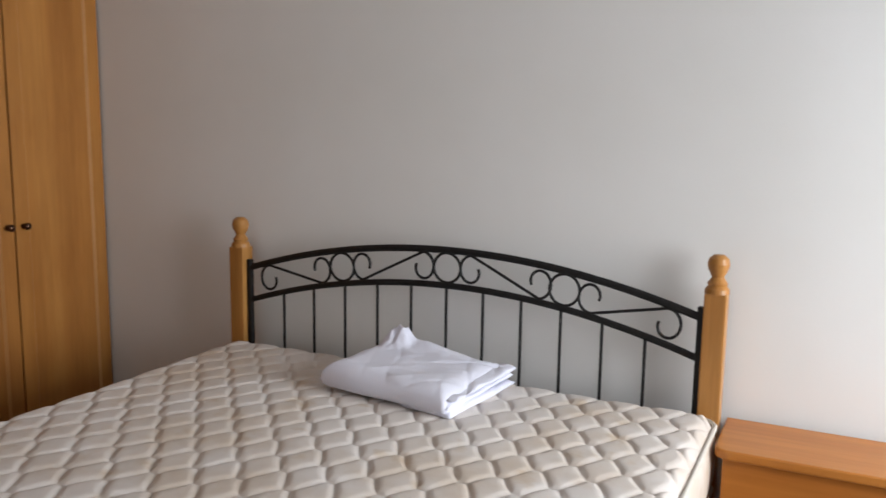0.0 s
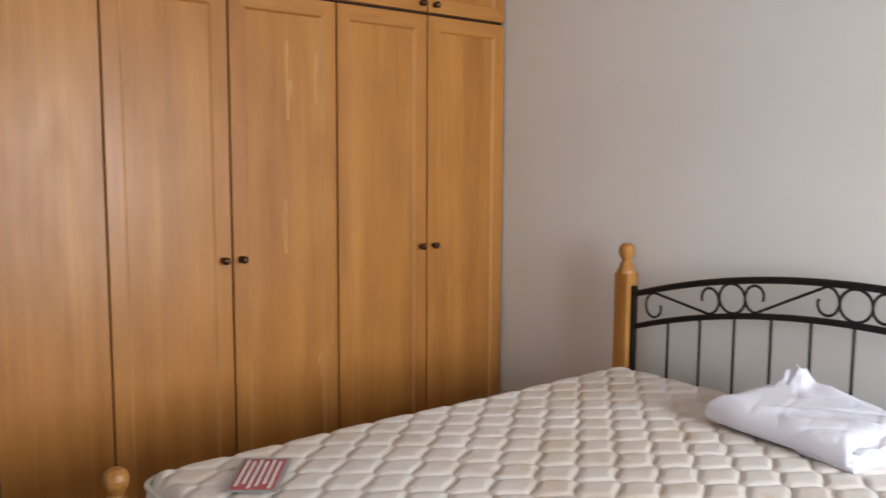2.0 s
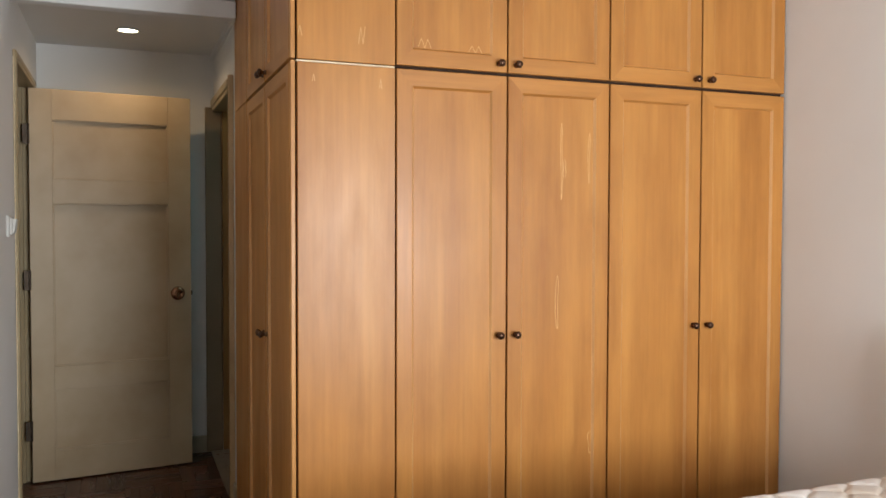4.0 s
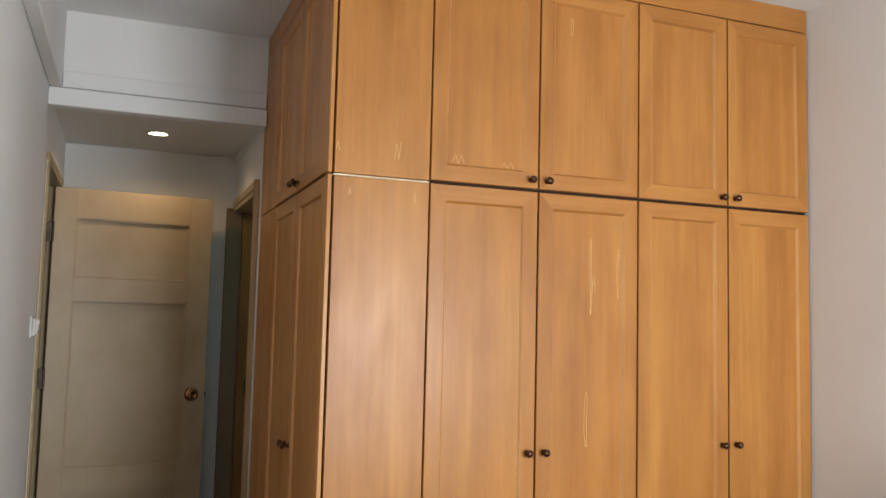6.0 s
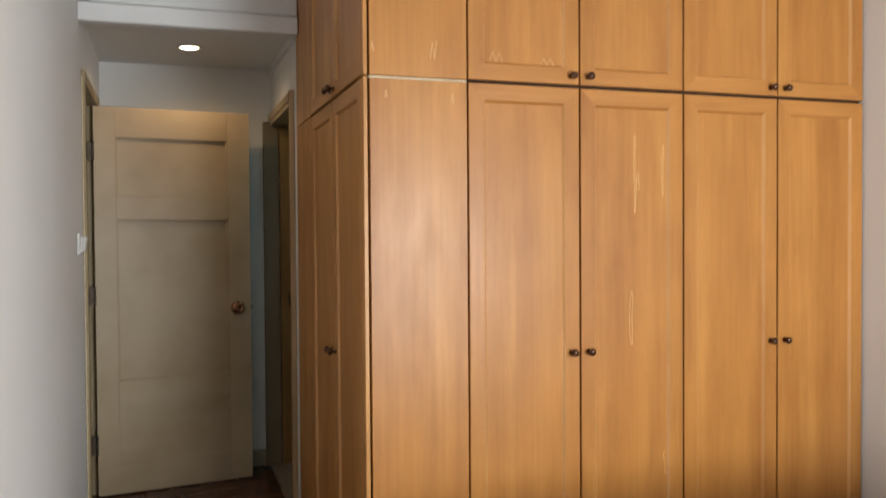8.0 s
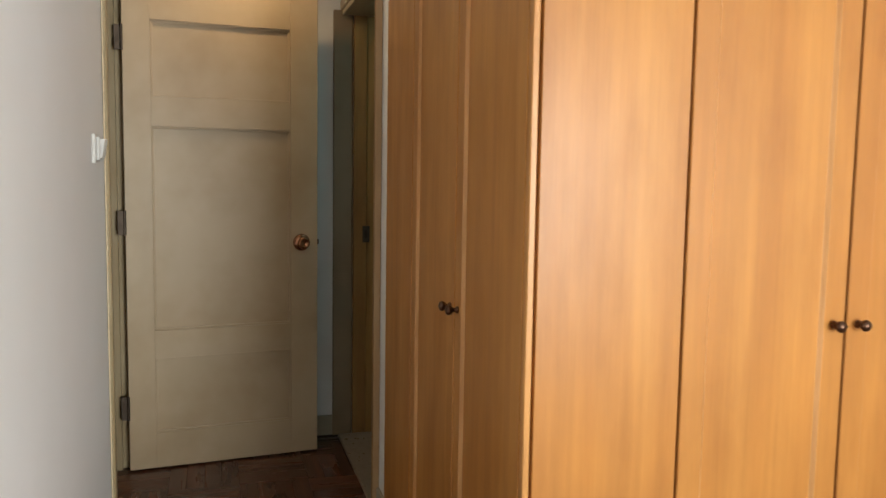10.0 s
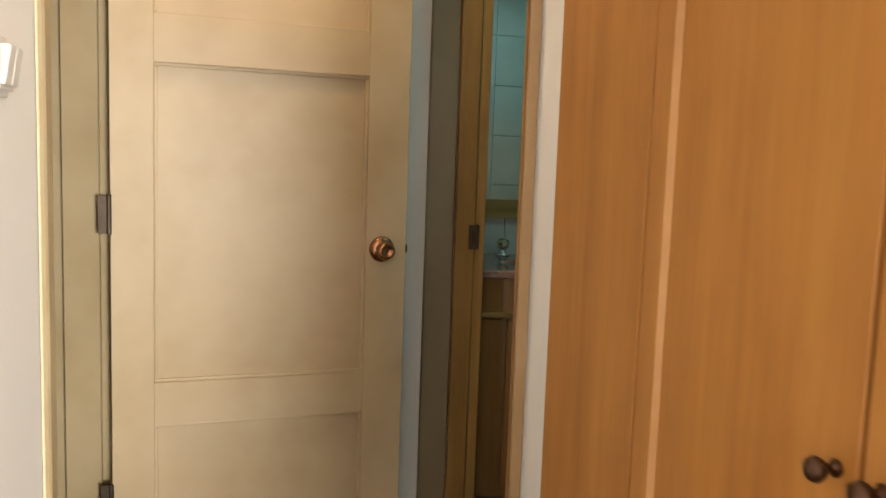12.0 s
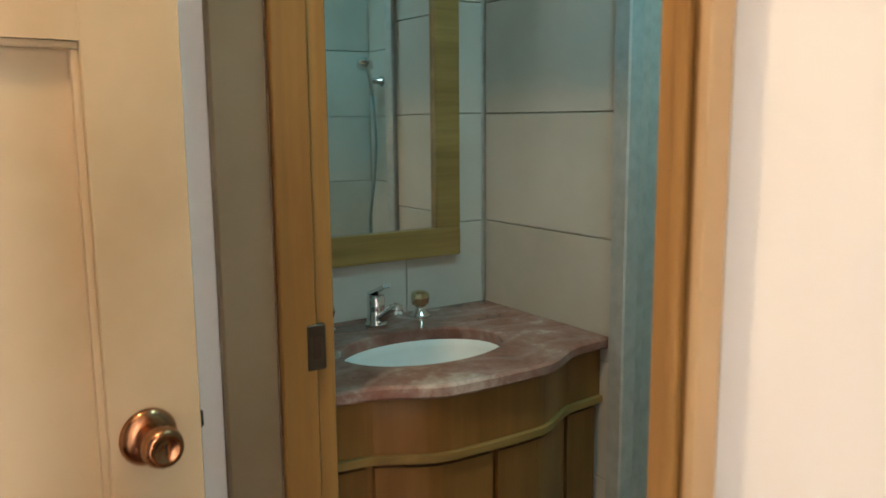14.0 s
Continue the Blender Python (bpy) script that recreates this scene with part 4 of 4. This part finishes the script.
def vanity():
    y0, y1 = BY_DOOR + 0.002, BY_RIGHT - 0.002
    v = thing("vanity_unit", (-2.75, (y0 + y1) / 2, 0), "bow-fronted dark oak vanity cabinet under the basin", "vanity")
    n = 48

    def run(bm, inset, z0, z1, capped=True):
        lows, tops = [], []
        for k in range(n + 1):
            t = k / n
            x = BX_MIRROR + front_depth(t) - inset
            y = y0 + (y1 - y0) * t
            lows.append(bm.verts.new((x, y, z0)))
            tops.append(bm.verts.new((x, y, z1)))
        bl = [bm.verts.new((BX_MIRROR + 0.001, y, z)) for z in (z0, z1) for y in (y0, y1)]
        for k in range(n):
            bm.faces.new((lows[k], lows[k + 1], tops[k + 1], tops[k]))
        if capped:
            bm.faces.new(tops + [bl[3], bl[2]])
            bm.faces.new(list(reversed(lows)) + [bl[0], bl[1]])
        bm.faces.new((lows[0], tops[0], bl[2], bl[0]))
        bm.faces.new((tops[-1], lows[-1], bl[1], bl[3]))
        bm.faces.new((bl[0], bl[2], bl[3], bl[1]))
        bmesh.ops.recalc_face_normals(bm, faces=bm.faces)
        return bm
    part("apron", run(bmesh.new(), 0.025, 0.722, 0.837, False), VANITY_WOOD, v, "curved oak apron")
    part("lower_moulding", run(bmesh.new(), 0.014, 0.706, 0.721), MIRROR_WOOD, v, "oak moulding")
    part("cabinet", run(bmesh.new(), 0.04, 0.06, 0.705), VANITY_WOOD, v)
    # flat doors on the bowed front
    for a, b in ((0.02, 0.15), (0.17, 0.49), (0.51, 0.83), (0.85, 0.98)):
        bm = bmesh.new()
        m = 10
        faces = []
        for d in (0.0, 0.014):
            grid = []
            for k in range(m + 1):
                t = a + (b - a) * k / m
                x = BX_MIRROR + front_depth(t) - 0.0395 + d
                y = y0 + (y1 - y0) * t
                grid.append((bm.verts.new((x, y, 0.08)), bm.verts.new((x, y, 0.694))))
            faces.append(grid)
        for g in faces:
            for p, q in zip(g, g[1:]):
                bm.faces.new((p[0], q[0], q[1], p[1]))
        for k in range(m):
            for e in (0, 1):
                bm.faces.new((faces[0][k][e], faces[0][k + 1][e], faces[1][k + 1][e], faces[1][k][e]))
        for k in (0, m):
            bm.faces.new((faces[0][k][0], faces[0][k][1], faces[1][k][1], faces[1][k][0]))
        bmesh.ops.recalc_face_normals(bm, faces=bm.faces)
        part("door", bm, VANITY_WOOD, v)

    # stone top with an oval cut-out
    c = thing("stone_countertop", (-2.75, (y0 + y1) / 2, 0.838), "polished rose marble vanity top with a curved edge", "countertop")
    sx, sy, ra, rb = -2.69, -1.45, 0.135, 0.195
    bm = bmesh.new()
    outer = []
    for k in range(n + 1):
        t = k / n
        outer.append((BX_MIRROR + front_depth(t), y0 + (y1 - y0) * t))
    for k in range(1, 12):
        outer.append((BX_MIRROR + front_depth(1) * (1 - k / 12), y1))
    for k in range(0, 24):
        outer.append((BX_MIRROR + 0.001, y1 + (y0 - y1) * k / 24))
    for k in range(0, 12):
        outer.append((BX_MIRROR + 0.001 + (front_depth(0) - 0.002) * k / 12, y0))
    inner = []
    for x, y in outer:
        a = math.atan2((y - sy) / rb, (x - sx) / ra)
        inner.append((sx + ra * math.cos(a), sy + rb * math.sin(a)))

    def loop(pts, z, grow=0.0):
        out = []
        for x, y in pts:
            out.append(bm.verts.new((x + (grow if x > BX_MIRROR + 0.3 and y0 + 0.003 < y < y1 - 0.003 else 0), y, z)))
        return out
    z0, z1 = 0.838, 0.866
    rings = [loop(inner, z0), loop(inner, z1 - 0.004), loop([(sx + (x - sx) * 1.03, sy + (y - sy) * 1.03) for x, y in inner], z1),
             loop(outer, z1, -0.006), loop(outer, z1 - 0.005, 0.002), loop(outer, z0 + 0.006, 0.002), loop(outer, z0, -0.005)]
    rings.append(rings[0])
    for a, b in zip(rings, rings[1:]):
        for k in range(len(a)):
            q = [a[k], a[(k + 1) % len(a)], b[(k + 1) % len(a)], b[k]]
            try:
                bm.faces.new(q)
            except ValueError:
                pass
    bmesh.ops.recalc_face_normals(bm, faces=bm.faces)
    part("slab", bm, MARBLE, c)

    s = thing("basin", (sx, sy, 0.72), "white oval under-mounted ceramic basin", "basin")
    bm = bmesh.new()
    steps = 40
    prof = [(1.06, 0.8375), (1.0, 0.8375), (0.985, 0.82), (0.93, 0.785), (0.8, 0.752), (0.6, 0.73), (0.35, 0.718), (0.1, 0.714)]
    loops = [[bm.verts.new((sx + ra * f * math.cos(2 * math.pi * i / steps), sy + rb * f * math.sin(2 * math.pi * i / steps), z)) for i in range(steps)] for f, z in prof]
    for a, b in zip(loops, loops[1:]):
        for i in range(steps):
            bm.faces.new((a[i], a[(i + 1) % steps], b[(i + 1) % steps], b[i]))
    bm.faces.new(loops[-1])
    bmesh.ops.recalc_face_normals(bm, faces=bm.faces)
    bmesh.ops.reverse_faces(bm, faces=bm.faces)
    part("bowl", bm, BASIN, s, "", False, True)
    part("drain", lathe([(0.0, 0.004), (0.016, 0.004), (0.02, 0.001), (0.02, -0.002), (0.0, -0.002)], (sx, sy, 0.716), (0, 0, 1), 20), CHROME, s, "chrome drain", False, True)


vanity()


def basin_tap():
    t = thing("basin_tap", (-2.915, -1.447, 0.866), "chrome basin mixer tap with a flat lever", "tap")
    x, y, z = -2.915, -1.447, 0.8665
    part("tap_body", lathe([(0.0, 0), (0.028, 0), (0.028, 0.004), (0.024, 0.008), (0.022, 0.04), (0.0225, 0.066), (0.02, 0.074), (0.0, 0.076)], (x, y, z), (0, 0, 1), 24), CHROME, t, "", False, True)
    part("spout", tube([(x + 0.008, y, z + 0.014), (x + 0.035, y, z + 0.026), (x + 0.062, y, z + 0.042), (x + 0.085, y, z + 0.055), (x + 0.098, y, z + 0.06)], 0.0125, 12), CHROME, t, "", False, True)
    part("nozzle", lathe([(0.0, 0), (0.013, 0.0), (0.014, 0.006), (0.014, 0.022), (0.0, 0.022)], (x + 0.1, y, z + 0.066), (0.3, 0, -1), 16), CHROME, t, "", False, True)
    bm = box((-0.022, -0.014, 0.0), (0.062, 0.014, 0.009), 0.004, None, 2)
    for v in bm.verts:
        v.co.y *= 1.0 - 4.0 * max(0.0, v.co.x)
    bmesh.ops.transform(bm, matrix=Matrix.Translation((x, y, z + 0.078)) @ Matrix.Rotation(radians(-22), 4, "Y"), verts=bm.verts)
    part("lever", bm, CHROME, t, "flat chrome lever")


basin_tap()


def side_tap(y):
    t = thing("tap_handle", (-2.925, y, 0.866), "chrome tap handle with a faceted brass-coloured cap", "tap", "tap handles beside the mixer")
    part("stem", lathe([(0.0, 0), (0.027, 0), (0.026, 0.005), (0.018, 0.012), (0.013, 0.02), (0.012, 0.028), (0.0, 0.028)], (-2.925, y, 0.8665), (0, 0, 1), 20), CHROME, t, "", False, True)
    part("cap", lathe([(0.0, 0.027), (0.014, 0.027), (0.022, 0.034), (0.0245, 0.05), (0.022, 0.062), (0.012, 0.067), (0.0, 0.068)], (-2.925, y, 0.8665), (0, 0, 1), 9), BRASS, t, "faceted brass-coloured cap")


side_tap(-1.315)
side_tap(-1.58)


def wall_mirror():
    m = thing("wall_mirror", (BX_MIRROR, -1.46, 1.0), "mirror in a flat olive-brown wooden frame over the basin", "mirror")
    y0, y1, z0, z1, w = -1.755, -1.161, 1.008, 1.93, 0.074
    x0, x1 = BX_MIRROR + 0.001, BX_MIRROR + 0.024
    for lo, hi in (((x0, y0, z0), (x1, y1, z0 + w)), ((x0, y0, z1 - w), (x1, y1, z1)), ((x0, y0, z0 + w), (x1 - 0.0005, y0 + w, z1 - w)), ((x0, y1 - w, z0 + w), (x1 - 0.0005, y1, z1 - w))):
        part("frame_bar", box(lo, hi, 0.004, None, 2), MIRROR_WOOD, m)
    part("glass", box((x0, y0 + w, z0 + w), (x0 + 0.008, y1 - w, z1 - w)), MIRROR, m, "silvered mirror glass")


wall_mirror()


def hand_shower():
    h = thing("hand_shower", (-1.560, BY_FAR, 1.5), "chrome hand shower on a wall bracket", "shower")
    part("bracket", lathe([(0.0, 0), (0.022, 0), (0.022, 0.006), (0.013, 0.01), (0.013, 0.045), (0.0, 0.045)], (-1.540, BY_FAR - 0.0005, 1.53), (0, -1, 0), 18), CHROME, h, "", False, True)
    part("grip", tube([(-1.540, BY_FAR - 0.05, 1.47), (-1.540, BY_FAR - 0.06, 1.54), (-1.570, BY_FAR - 0.09, 1.585), (-1.620, BY_FAR - 0.13, 1.60)], 0.011, 10), CHROME, h, "", False, True)
    part("shower_head", lathe([(0.0, 0.0), (0.018, 0.0), (0.034, 0.016), (0.036, 0.026), (0.03, 0.03), (0.0, 0.03)], (-1.620, BY_FAR - 0.125, 1.61), (-0.5, -0.35, -0.79), 24), CHROME, h, "", False, True)
    part("hose", tube([(-1.540, BY_FAR - 0.05, 1.475), (-1.540, BY_FAR - 0.042, 1.38), (-1.538, BY_FAR - 0.036, 1.25), (-1.534, BY_FAR - 0.046, 1.1), (-1.53, BY_FAR - 0.07, 0.92), (-1.52, BY_FAR - 0.06, 0.76), (-1.5, BY_FAR - 0.03, 0.72), (-1.490, BY_FAR - 0.01, 0.76)], 0.0055, 8), HOSE, h, "", False, True)


hand_shower()


# ---- floor and tile pieces ----
def shared(name, mesh, m, parent):
    ob = new(name, mesh)
    ob.parent = parent
    ob.matrix_basis = m
    return ob


def piece_mesh(name, size, bevel, mat):
    bm = box((-size[0] / 2, -size[1] / 2, -size[2] / 2), (size[0] / 2, size[1] / 2, size[2] / 2))
    if bevel:
        top = [e for e in bm.edges if all(v.co.z > 0 for v in e.verts)]
        bmesh.ops.bevel(bm, geom=top, offset=bevel, segments=1, affect="EDGES")
    me = bpy.data.meshes.new(name)
    bm.to_mesh(me)
    bm.free()
    me.materials.append(mat)
    return me


floor = structure("floor", box((END_WALL - 0.7, LEFT_WALL - 1.3, -0.12), (EAST_WALL + 0.15, 0.15, -0.0025)), JOINT, "dark red-brown parquet floor", "floor")
STRIP, LONG = 0.07, 0.28
plank = piece_mesh("plank", (LONG - 0.0012, STRIP - 0.0012, 0.008), 0.0006, PARQUET)
rng = random.Random(4)
# nearest stretch of the passage as single pieces, basket pattern
count = 0
cx = END_WALL
rest = bmesh.new()
ix = 0
while cx < EAST_WALL:
    cy, iy = LEFT_WALL - 1.25, 0
    while cy < 0.0:
        across = (ix + iy) % 2
        for k in range(4):
            off = (k - 1.5) * STRIP
            x, y = cx + LONG / 2, cy + LONG / 2
            px, py = (x, y + off) if not across else (x + off, y)
            m = Matrix.Translation((px, py, -0.004 + rng.uniform(-0.0002, 0.0002))) @ Matrix.Rotation(radians(90) if across else 0, 4, "Z")
            if px > 0.0 and py > -1.95 or py > RIGHT_WALL + 0.15 or (py > RIGHT_WALL and px < 0.1):
                if px < 0.02:
                    continue
            near = -2.46 < px < -0.2 and LEFT_WALL - 0.1 < py < RIGHT_WALL + 0.05
            if near and count < 300:
                shared("plank", plank, m, floor)
                count += 1
            else:
                s = Matrix.Diagonal((LONG - 0.0012, STRIP - 0.0012, 0.008, 1))
                bmesh.ops.create_cube(rest, size=1, matrix=m @ s)
        cy += LONG
        iy += 1
    cx += LONG
    ix += 1
tagged(part("parquet_field", rest, PARQUET, floor), "", "", "", "stuff")


def tile_run(parent, along, plane, a, b, z_lo, z_hi, facing, width, height, hole=None):
    """Tiles on a bathroom wall: along x or y, on a plane, facing + or -."""
    mesh = piece_mesh("tile", (width - 0.003, height - 0.003, 0.01), 0.0015, TILE)
    z = z_lo + height / 2
    turn = {("y", 1): pose(0, 0, 0, 90, 0, 90), ("y", -1): pose(0, 0, 0, 90, 0, -90), ("x", 1): pose(0, 0, 0, 90, 0, 180), ("x", -1): pose(0, 0, 0, 90, 0, 0)}[(along, facing)]
    while z < z_hi:
        u = a + width / 2
        while u < b - width * 0.25:
            at = (plane - facing * 0.005, u, z) if along == "y" else (u, plane - facing * 0.005, z)
            if not (hole and hole[0] < u < hole[1] and hole[2] < z < hole[3]):
                shared("tile", mesh, Matrix.Translation(at) @ turn, parent)
            u += width
        z += height


def bath_wall(name):
    return bpy.data.objects[name]


TH, TZ = 0.287, -0.058
tile_run(bath_wall("wall_bathroom_mirror"), "y", BX_MIRROR, BY_DOOR, BY_RIGHT, TZ, 2.3, 1, 0.2425, TH)
tile_run(bath_wall("wall_bathroom_corner"), "x", BY_RIGHT, BX_MIRROR, -2.5, TZ, 2.3, -1, 0.50, TH)
tile_run(bath_wall("wall_bathroom_far"), "x", BY_FAR, -2.5, BX_EAST, TZ, 2.3, -1, 0.36, TH)
tile_run(bath_wall("wall_bathroom_east"), "y", BX_EAST, BY_DOOR, BY_FAR, TZ, 2.3, -1, 0.61, TH)
bath_floor = structure("bathroom_floor", box((BX_MIRROR - 0.011, BY_DOOR + 0.009, -0.002), (BX_EAST + 0.011, BY_FAR + 0.011, 0.004)), GROUT, "grey-brown bathroom floor tiles", "floor")
floor_tile = piece_mesh("tile", (0.197, 0.197, 0.008), 0.001, FLOOR_TILE)
for i in range(8):
    for j in range(6):
        x, y = BX_MIRROR + 0.1 + i * 0.2, BY_DOOR + 0.11 + j * 0.2
        if y < BY_FAR - 0.05 and (y < BY_RIGHT - 0.05 or x > -2.45):
            shared("tile", floor_tile, Matrix.Translation((x, y, 0.006)), bath_floor)
